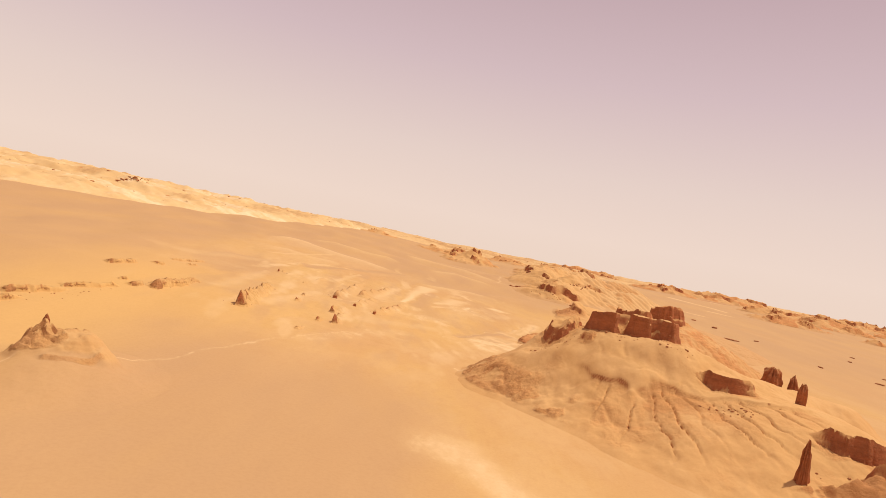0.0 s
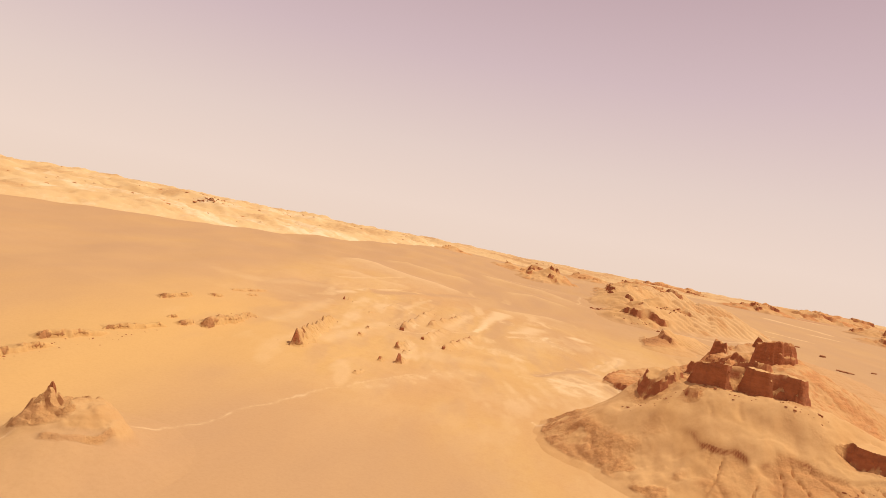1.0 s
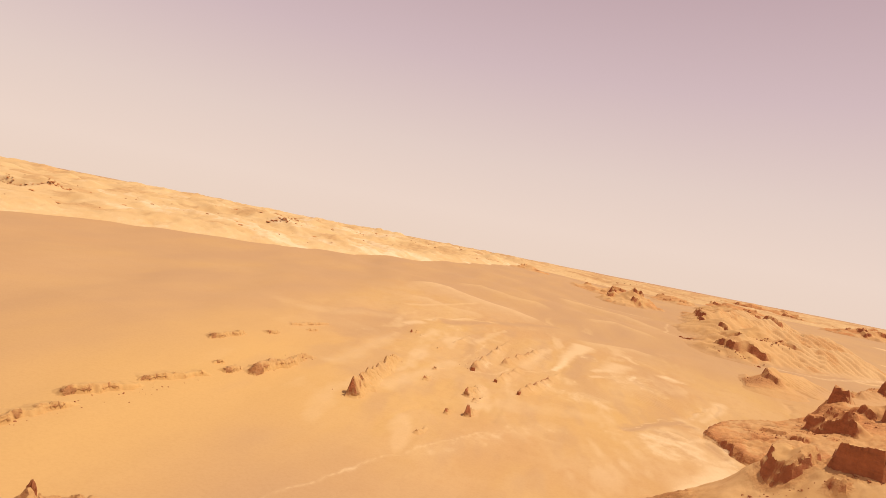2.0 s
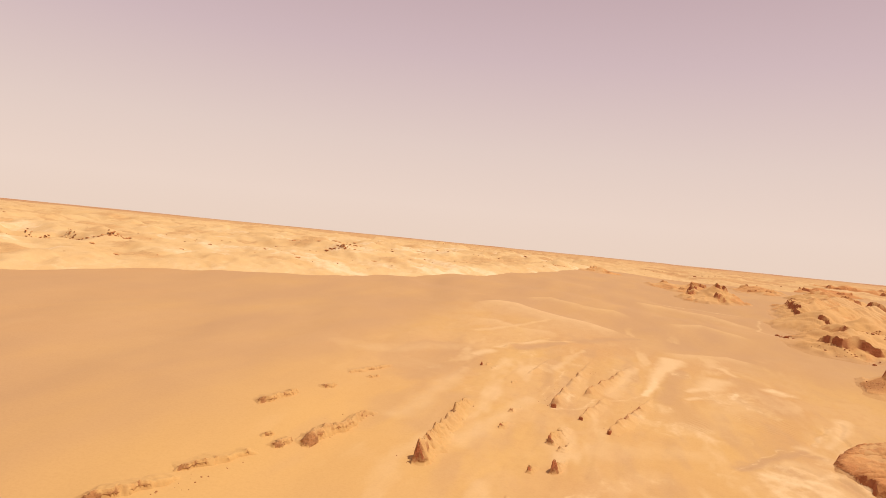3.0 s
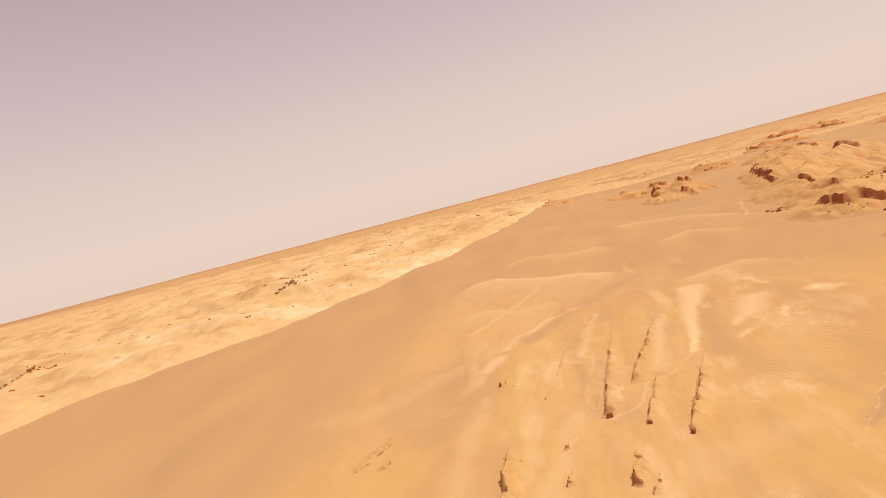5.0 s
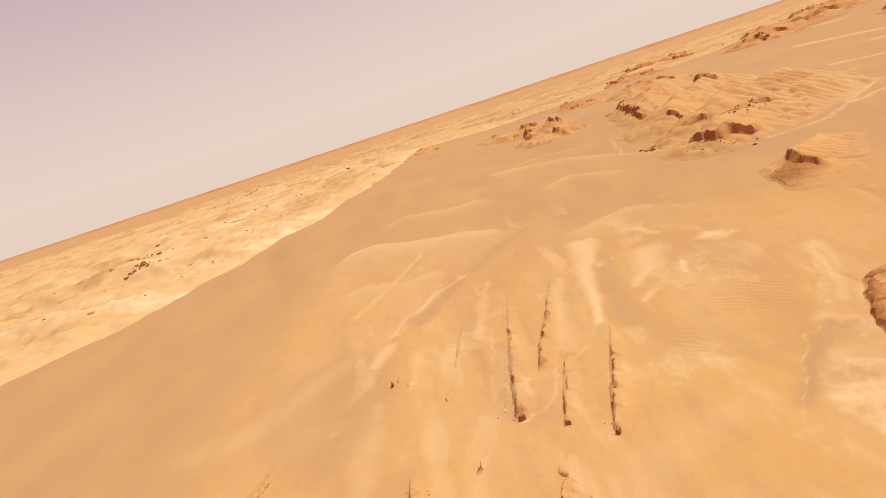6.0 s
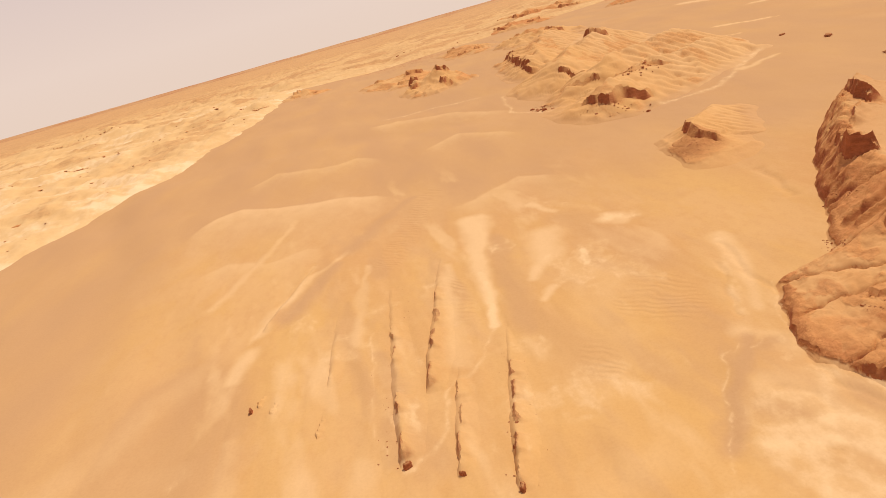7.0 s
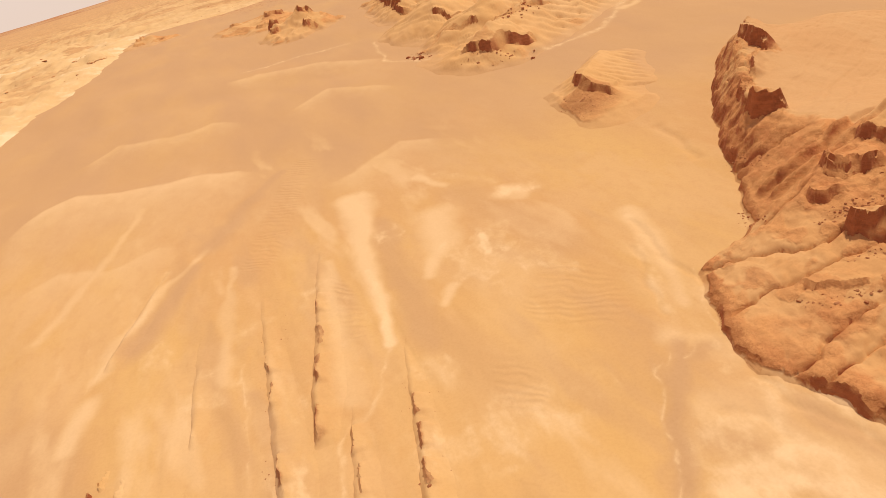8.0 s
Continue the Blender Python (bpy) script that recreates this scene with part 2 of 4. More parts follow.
SAND, SAND2, PALE = (0.58, 0.333, 0.135), (0.62, 0.372, 0.136), (0.76, 0.53, 0.28)
ROCK, ROCK2 = (0.40, 0.165, 0.065), (0.52, 0.25, 0.10)
sand_mat = desert("sand", SAND, SAND2, ROCK2, ROCK, PALE)
mound_mat = desert("mound_soil", (0.62, 0.35, 0.135), (0.64, 0.37, 0.14), (0.61, 0.30, 0.11), (0.64, 0.335, 0.122), PALE, steep=0.60, grain=1.1, strata=0.25)
red_mat = desert("red_soil", (0.60, 0.335, 0.13), (0.60, 0.32, 0.12), (0.59, 0.258, 0.092), (0.63, 0.31, 0.112), PALE, steep=0.60, grain=1.4, strata=0.25)
crag_mat = desert("red_rock", SAND, (0.56, 0.28, 0.10), (0.45, 0.195, 0.078), (0.39, 0.16, 0.064), PALE, steep=0.80, grain=1.5, strata=0.35)
ridge_mat = desert("ridge_soil", SAND, SAND2, (0.55, 0.285, 0.11), (0.60, 0.33, 0.125), PALE, steep=0.55, wall_tone=(0.47, 0.225, 0.088), grain=1.4, strata=0.2)
pale_mat = desert("pale_badland", (0.66, 0.42, 0.18), (0.69, 0.455, 0.205), (0.57, 0.32, 0.135), (0.63, 0.375, 0.16), (0.80, 0.60, 0.35), steep=0.66, grain=1.3, strata=0.25)


# ---- builders ----
def mesh_from(name, verts, faces, material, attrs=(), smooth=True):
    me = bpy.data.meshes.new(name)
    verts, faces = np.asarray(verts, np.float32), np.asarray(faces, np.int32)
    me.vertices.add(len(verts))
    me.vertices.foreach_set("co", verts.ravel())
    k = faces.shape[1]
    me.loops.add(faces.size)
    me.loops.foreach_set("vertex_index", faces.ravel())
    me.polygons.add(len(faces))
    me.polygons.foreach_set("loop_start", np.arange(0, faces.size, k, dtype=np.int32))
    me.polygons.foreach_set("use_smooth", np.full(len(faces), smooth))
    me.update(calc_edges=True)
    me.validate()
    for key, values in dict(attrs).items():
        a = me.attributes.new(key, "FLOAT", "POINT")
        a.data.foreach_set("value", np.asarray(values, np.float32).ravel())
    me.materials.append(material)
    return me


def empty(name, x, y, z=None):
    ob = new(name)
    ob.empty_display_size = 0.5
    ob.location = (x, y, float(ground_z(x, y)) if z is None else z)
    return ob


def under(ob, parent, label=""):
    """Makes ob a part of parent, with its mesh given in world places."""
    ob.parent = parent
    up = parent
    at = Vector((0, 0, 0))
    while up is not None:
        at += up.location
        up = up.parent
    ob.location = -at
    if label:
        ob["label"] = label
    return ob


def grid_mesh(name, xs, ys, z, keep, material, attrs=(), smooth=True, crisp=0):
    ny, nx = z.shape
    X, Y = np.meshgrid(xs, ys) if np.ndim(xs) == 1 else (xs, ys)
    idx = np.arange(nx * ny).reshape(ny, nx)
    quads = np.stack([idx[:-1, :-1], idx[:-1, 1:], idx[1:, 1:], idx[1:, :-1]], -1).reshape(-1, 4)
    if keep is not None:
        quads = quads[keep.ravel()]
    used = np.unique(quads)
    remap = np.zeros(nx * ny, np.int64)
    remap[used] = np.arange(len(used))
    verts = np.stack([X, Y, z], -1).reshape(-1, 3)[used]
    attrs = {key: np.broadcast_to(v, z.shape).ravel()[used] for key, v in dict(attrs).items()}
    me = mesh_from(name, verts, remap[quads], material, attrs, smooth)
    if crisp:
        me.set_sharp_from_angle(angle=radians(crisp))
    return me


def scarp(land, x, y, pts, drop, back, seed, thick=0.8, jag=0.9, slide=True):
    """Cuts a broken cliff into land along pts; the ground rises by drop on the left of the line and sinks away again behind."""
    best, sd, share = np.full(x.shape, 1e9), np.zeros(x.shape), np.zeros(x.shape)
    lens = [math.dist(a, b) for a, b in zip(pts, pts[1:])]
    run = 0.0
    wx, wy = x + jag * 0.7 * fbm(x / 4.2, y / 4.2, 3, seed), y + jag * 0.7 * fbm(x / 4.2, y / 4.2, 3, seed + 1)
    for (ax, ay), (bx_, by_), n in zip(pts, pts[1:], lens):
        ux, uy = (bx_ - ax) / n, (by_ - ay) / n
        t = np.clip((wx - ax) * ux + (wy - ay) * uy, 0, n)
        d = np.hypot(wx - ax - t * ux, wy - ay - t * uy)
        side = np.where(ux * (wy - ay) - uy * (wx - ax) > 0, 1.0, -1.0)
        nearer = d < best - 1e-6
        sd, share = np.where(nearer, side * d, sd), np.where(nearer, (run + t) / sum(lens), share)
        best, run = np.minimum(best, d), run + n
    sd = sd + (0.06 + 0.08 * min(1.0, 0.5 * drop)) * fbm(x / 0.9, y / 0.9, 3, seed + 2) + 0.12 * min(1.0, 0.6 * drop) * blocks(x, y, 1.9, seed + 12) + 0.25 * min(1.0, 0.4 * drop) * vnoise(x / 1.6, y / 1.6, seed + 7)
    thick = (thick + 0.12 * drop) * (0.8 + 1.0 * step(0.0, 0.8, fbm(x / 3.5, y / 3.5, 2, seed + 4)))
    ends = step(0.0, 0.14, share) * step(1.0, 0.86, share)
    crown = 0.80 + 0.28 * step(-0.7, 0.6, fbm(x / (3 + 2 * drop), y / (3 + 2 * drop), 2, seed + 3)) + 0.05 * blocks(x, y, 2.6, seed + 8) + 0.03 * fbm(x / 0.9, y / 0.9, 2, seed + 13)
    up = drop * crown * ends * np.exp(-(np.maximum(sd, 0) / back) ** 2)
    f = np.clip(sd / thick, 0, 1)
    if slide and x.ndim == 2:
        # mesh points near the foot and the brink slide onto them, for clean edges
        res = x[0, 1] - x[0, 0]
        gy_, gx_ = np.gradient(sd, res)
        g2 = np.maximum(gx_ ** 2 + gy_ ** 2, 0.5)
        live = (ends > 0.02) & (gx_ ** 2 + gy_ ** 2 < 4)
        for gap, level in ((-sd, 0.0), (thick - sd, 1.0)):
            snap = live & (np.abs(gap) < 0.55 * res)
            land["dx"] = np.where(snap, np.clip(gap * gx_ / g2, -0.6 * res, 0.6 * res), land["dx"])
            land["dy"] = np.where(snap, np.clip(gap * gy_ / g2, -0.6 * res, 0.6 * res), land["dy"])
            f = np.where(snap, level, f)
    # two or three beds in the face
    beds = 2.0 + 1.2 * vnoise(x / 4, y / 4, seed + 6)
    f = f + (0.20 + 0.10 * vnoise(x / 1.3, y / 1.3, seed + 14)) * np.sin(f * 6.283 * beds + 2 * vnoise(x / 2, y / 2, seed + 15)) * f * (1 - f) * 2
    land["h"] = land["h"] + up * f
    if x.ndim == 2:
        four = np.stack([f[:-1, :-1], f[:-1, 1:], f[1:, 1:], f[1:, :-1]])
        face = (four.max(0) - four.min(0) > 0.04) & ((up * (land["h"] > 0.05))[:-1, :-1] > 0.3)
        land["count"] += 1
        land["ids"][:-1, :-1] = np.where(face, land["count"], land["ids"][:-1, :-1])
    # fallen rock below the face
    fall = ends * step(-1.3 * drop - 0.3, -0.1, sd) * step(0.4, -0.1, sd)
    land["h"] = land["h"] + fall * 0.16 * min(1.2, 0.5 * drop) * np.maximum(blocks(x, y, 0.75, seed + 9), 0)
    land["rock"] = np.maximum(land["rock"], 0.6 * ends * step(-0.8 * drop - 0.4, 0, sd) * step(0.9, 0.2, sd))


def start(h, rock):
    return {"h": h, "rock": rock, "ids": np.zeros(h.shape, int), "count": 0, "dx": np.zeros(h.shape), "dy": np.zeros(h.shape)}


def relief(name, box, res, shape, material, skirt=0.5, face_material=None, face="scarp", covered=True):
    """Raised land over the ground inside box (x0, x1, y0, y1). shape gives the height over the ground, what it carries and which cliff it belongs to.
    Returns the slope and its cliffs, each a mesh of its own."""
    x0, x1, y0, y1 = box
    xs, ys = np.arange(x0, x1 + res, res), np.arange(y0, y1 + res, res)
    X, Y = np.meshgrid(xs, ys)
    land = shape(X, Y)
    h = land["h"]
    attrs = {k: v for k, v in land.items() if k in ("rock", "pale", "light", "brown", "ripple", "grit")}
    low, cover = step(1.6, 0.3, h), ground_cover(X, Y) if covered else {"brown": np.full(h.shape, 0.8)}
    low = np.maximum(low, land.get("cover", 0.0))
    for key in cover.keys() - {"rock"}:
        attrs[key] = np.maximum(attrs.get(key, 0.0), cover[key] * low)
    attrs["rock"] = attrs["rock"] * step(0.05, 0.7, h)
    keep = h > -0.98 * skirt
    z = ground_z(X, Y) + np.maximum(h, -skirt)
    quad = keep[:-1, :-1] | keep[:-1, 1:] | keep[1:, 1:] | keep[1:, :-1]
    ids = land["ids"][:-1, :-1]
    X, Y = X + land["dx"], Y + land["dy"]
    cliffs = [p for k in range(1, land["count"] + 1) for p in pieces(quad & (ids == k))]
    rest = quad & ~np.any([np.zeros(quad.shape, bool), *cliffs], axis=0)
    made = [new(name, grid_mesh(name, X, Y, z, rest, material, attrs, crisp=58))]
    attrs = {**attrs, "rock": np.maximum(attrs["rock"], 0.5)}
    for one in cliffs:
        made.append(new(face, grid_mesh(face, X, Y, z, one, face_material or material, attrs, crisp=30)))
    return made


def pieces(mask, least=10):
    """The separate pieces of a mask, large ones first."""
    ys, xs = np.nonzero(mask)
    if not len(ys):
        return []
    y0, y1, x0, x1 = ys.min(), ys.max() + 1, xs.min(), xs.max() + 1
    m = np.pad(mask[y0:y1, x0:x1], 1)
    lab = np.where(m, np.arange(1, m.size + 1).reshape(m.shape), 0)
    while True:
        old = lab
        for axis, by in ((0, 1), (0, -1), (1, 1), (1, -1)):
            lab = np.where(m, np.maximum(lab, np.roll(lab, by, axis)), 0)
        if (lab == old).all():
            break
    out_ = []
    for v, n in zip(*np.unique(lab[lab > 0], return_counts=True)):
        if n >= least:
            full = np.zeros(mask.shape, bool)
            full[y0:y1, x0:x1] = (lab == v)[1:-1, 1:-1]
            out_.append((n, full))
    return [f for n, f in sorted(out_, key=lambda p: -p[0])]


def rubble(name, spots, sizes, seed, material, flat=0.65):
    """Many small angular stones as one mesh: spots (n, 2) in the plan, each sunk a little into what lies below it; top gives that height."""
    rng = np.random.default_rng(seed)
    p = (1 + 5 ** 0.5) / 2
    ico = np.array([(-1, p, 0), (1, p, 0), (-1, -p, 0), (1, -p, 0), (0, -1, p), (0, 1, p), (0, -1, -p), (0, 1, -p), (p, 0, -1), (p, 0, 1), (-p, 0, -1), (-p, 0, 1)]) / 1.9
    tri = np.array([(0, 11, 5), (0, 5, 1), (0, 1, 7), (0, 7, 10), (0, 10, 11), (1, 5, 9), (5, 11, 4), (11, 10, 2), (10, 7, 6), (7, 1, 8),
                    (3, 9, 4), (3, 4, 2), (3, 2, 6), (3, 6, 8), (3, 8, 9), (4, 9, 5), (2, 4, 11), (6, 2, 10), (8, 6, 7), (9, 8, 1)])
    n = len(spots)
    v = ico[None] * (1 + 0.35 * rng.uniform(-1, 1, (n, 12, 1)))
    v = v * np.stack([rng.uniform(0.7, 1.4, n), rng.uniform(0.6, 1.1, n), flat * rng.uniform(0.6, 1.2, n)], -1)[:, None] * np.asarray(sizes)[:, None, None]
    a = rng.uniform(0, 6.283, n)[:, None]
    x, y = v[..., 0] * np.cos(a) - v[..., 1] * np.sin(a), v[..., 0] * np.sin(a) + v[..., 1] * np.cos(a)
    v = np.stack([x, y, v[..., 2]], -1) + np.asarray(spots)[:, None]
    faces = tri[None] + 12 * np.arange(n)[:, None, None]
    ob = new(name, mesh_from(name, v.reshape(-1, 3), faces.reshape(-1, 3), material, {"rock": np.ones(12 * n)}, smooth=False))
    ob["kind"] = "stuff"
    return ob


def crag(name, cx, cy, rx, ry, turn, z0, z1, seed, material, taper=0.85, rough=0.16, dome=0.12, tilt=(0, 0), rings=18, around=84):
    """A block of bedded rock: eroded walls in ledges, an uneven top."""
    th = np.linspace(0, 2 * np.pi, around, endpoint=False)
    c, s = np.cos(th), np.sin(th)
    square = 1 / np.maximum(np.abs(c) ** 3 + np.abs(s) ** 3, 1e-6) ** (1 / 3)
    ca, sa = math.cos(radians(turn)), math.sin(radians(turn))
    size = max(rx, ry)
    verts = []
    for k in range(rings):
        f = k / (rings - 1)
        r = 1 - (1 - taper) * f + rough * fbm(c * 2.2 + 5, s * 2.2 + f * 0.5, 4, seed) + 0.22 * rough * vnoise(c * 6 + f * 3.0, s * 6 + f * 7.0, seed + 3)
        r = r + 0.35 * rough * vnoise(np.full(around, f * 7.0), c * 1.5 + s, seed + 5)
        if f > 0.93:
            r = r - 0.05
        x, y = rx * square * c * r, ry * square * s * r
        z = z0 + (z1 - z0) * f + 0.10 * (z1 - z0) * fbm(c * 2, s * 2, 3, seed + 8) * f
        verts.append(np.stack([x, y, z + 0 * x], -1))
    top = verts[-1]
    for f in (0.9, 0.78, 0.6, 0.4, 0.2, 0.06):
        x, y = top[:, 0] * f, top[:, 1] * f
        z = z1 + (top[:, 2] - z1) * f + dome * (z1 - z0) * (1 - f * f) + 0.10 * (z1 - z0) * fbm(x / size * 4, y / size * 4, 4, seed + 9) * (1 - f ** 4)
        verts.append(np.stack([x, y, z], -1))
    v = np.concatenate(verts)
    v[:, 2] += np.clip((v[:, 2] - z0) / (z1 - z0), 0, 1) * (tilt[0] * v[:, 0] + tilt[1] * v[:, 1])
    total = len(verts)
    v = np.vstack([v, v[-around:].mean(0)])
    v = np.stack([cx + v[:, 0] * ca - v[:, 1] * sa, cy + v[:, 0] * sa + v[:, 1] * ca, v[:, 2]], -1)
    faces = []
    for k in range(total - 1):
        a = k * around + np.arange(around)
        b = k * around + (np.arange(around) + 1) % around
        faces.append(np.stack([a, b, b + around, a + around], -1))
    a = (total - 1) * around + np.arange(around)
    b = (total - 1) * around + (np.arange(around) + 1) % around
    quads = np.concatenate(faces)
    tip = np.full(around, len(v) - 1)
    half = np.arange(0, around, 2)
    cap = np.stack([a[half], b[half], b[(half + 1) % around], tip[half]], -1)
    f = np.minimum(1, (v[:, 2] - z0) / (z1 - z0))
    attrs = {"rock": np.where(f > 0.9, 0.55, 1.0), "pale": np.zeros(len(v))}
    return new(name, mesh_from(name, v, np.concatenate([quads, cap]), material, attrs))


# ---- the ground ----
def spread(stops):
    """Coordinates from (place, spacing) stops, the spacing changing evenly between them."""
    out_, (p, d) = [], stops[0]
    for (a, da), (b, db) in zip(stops, stops[1:]):
        p = a
        while p < b:
            out_.append(p)
            p += da + (db - da) * (p - a) / (b - a)
    return np.array(out_ + [stops[-1][0]])


SALT = [  # crust lines and patches: points, half width, strength
    ([(-6.2, 190), (-7.2, 182), (-8.8, 172)], 0.7, 0.6), ([(-8.5, 172), (-11.5, 165.5), (-16.3, 159.4), (-17.7, 151.3), (-19.5, 148.2), (-22.6, 147.6), (-23.4, 150)], 0.32, 0.40),
    ([(9.5, 189), (8.6, 184)], 0.8, 0.65), ([(18, 199), (21, 197)], 1.8, 0.5),
    ([(12, 214), (15, 209), (18, 203)], 1.2, 0.3), ([(-36, 52), (-28.2, 65.7), (-26.1, 73.9), (-23, 85.3), (-19, 100), (-14, 112)], 0.22, 0.42),
    ([(-19, 96), (-10, 118), (-4, 128)], 2.0, 0.3), ([(15.4, 155), (11, 148.5), (5.2, 137)], 0.16, 0.42), ([(27, 178), (24, 170), (20, 160)], 0.8, 0.35),
    ([(26, 163), (21.5, 154), (16, 153)], 0.25, 0.4), ([(19.4, 146), (22.0, 140), (24.5, 134)], 0.5, 0.4),
    ([(3, 61), (6, 57), (9.5, 52), (11, 46)], 3.2, 0.42), ([(5, 102), (9, 95), (18, 86), (24, 74)], 0.4, 0.5), ([(14, 110), (17.5, 117), (19.5, 124)], 2.6, 0.7),
    ([(30, 330), (27, 305), (33, 292), (38, 278)], 0.7, 0.42), ([(48, 264), (62, 260), (75, 262), (104, 290)], 1.0, 0.42),
    ([(24, 345), (4, 352), (-12, 350)], 1.2, 0.4), ([(-24.6, 148), (-25.6, 160), (-24.4, 178)], 0.22, 0.4), ([(-43, 184), (-37, 198), (-34, 210)], 0.5, 0.35), ([(-31, 168), (-33, 180)], 0.4, 0.3),
]


LIGHT = [  # soft tongues of lighter sand: points, half widths from first to last, strength
    ([(-3.5, 214), (-5.7, 194), (-7.5, 179), (-8.6, 172.5)], (2.8, 0.7), 0.95), ([(6.5, 198.5), (3.6, 188), (0, 182)], (3.6, 0.8), 0.7),
    ([(8.3, 214.6), (11.7, 208)], (1.4, 1.0), 0.7), ([(18.4, 198.5), (19, 196)], (2.2, 1.6), 0.65), ([(2.4, 179.3), (-0.2, 176.4)], (0.6, 0.7), 0.7),
    ([(28, 179), (25, 168), (22, 160)], (1.6, 1.0), 0.6), ([(9, 180), (5, 168), (4, 158)], (5.0, 4.0), 0.35), ([(-28, 214), (-34.6, 202.4), (-39.5, 193), (-42, 186)], (0.8, 1.5), 0.6),
    ([(-39.3, 239.4), (-45.1, 219.2), (-49.5, 207.3), (-52, 199)], (1.0, 1.2), 0.5), ([(-27, 176), (-26, 190), (-24, 204)], (1.2, 0.6), 0.5), ([(-14.5, 165), (-13.5, 180), (-11, 196)], (1.5, 1.0), 0.5),
    ([(14, 146), (17, 140), (20, 133)], (4.0, 5.0), 0.45), ([(17, 157), (21, 150)], (1.6, 2.2), 0.5), ([(5, 61), (9, 52)], (3.4, 2.6), 0.5), ([(14.5, 113), (17.5, 120), (19, 126)], (2.2, 3.0), 0.9), ([(-18, 128), (-8, 136), (2, 142)], (4.0, 3.0), 0.35),
    ([(122.9, 348.3), (137.3, 333.9)], (1.6, 1.2), 0.9), ([(155.8, 378.7), (168.1, 372.7)], (2.2, 1.6), 0.8), ([(155.5, 442.2), (176.0, 401.3)], (3.0, 2.2), 0.8), ([(205.8, 600), (223.4, 527.7)], (5, 4), 0.8),
    ([(107.6, 326.7), (117.0, 322.5)], (1.2, 1.0), 0.7), ([(88, 272.5), (101, 277.4)], (1.2, 1.0), 0.6), ([(-42, 189), (-53.0, 172.5), (-58.7, 160.8), (-66, 155)], (2.2, 4.5), 0.30), ([(-43, 180), (-44, 174)], (1.8, 1.2), 0.7),
    ([(14, 100), (17, 108), (16, 116)], (3.4, 5.0), 0.7), ([(-30, 118), (-28, 134), (-27, 150)], (2.0, 1.4), 0.45), ([(-40, 122), (-41, 140), (-42, 158)], (2.5, 1.5), 0.4),
]
DRIFT = [  # sheets of darker drift sand
    ([(-13, 241), (-21.4, 226.3), (-27, 215)], (1.4, 2.6), 0.9), ([(-30, 208.5), (-33.7, 198.4), (-38, 189)], (1.2, 2.2), 0.9), ([(16.9, 155.5), (12.7, 148.6), (6.8, 139.5)], (1.0, 1.4), 0.9),
    ([(16.8, 153), (19, 151.8)], (1.5, 1.2), 0.7), ([(11.8, 142), (14, 140.2)], (2.4, 2.0), 0.7), ([(-1.0, 204), (-3, 185), (-4, 170)], (1.6, 2.2), 0.7), ([(-2, 172), (1, 158)], (3.0, 4.0), 0.5),
    ([(-24, 172), (-22.5, 160), (-24, 150)], (1.0, 1.4), 0.6), ([(20.6, 142), (22, 134)], (1.0, 1.0), 0.7), ([(12, 204), (16, 190), (17, 178)], (3.0, 3.0), 0.45), ([(-36, 120), (-37, 140)], (2.6, 2.0), 0.5),
]


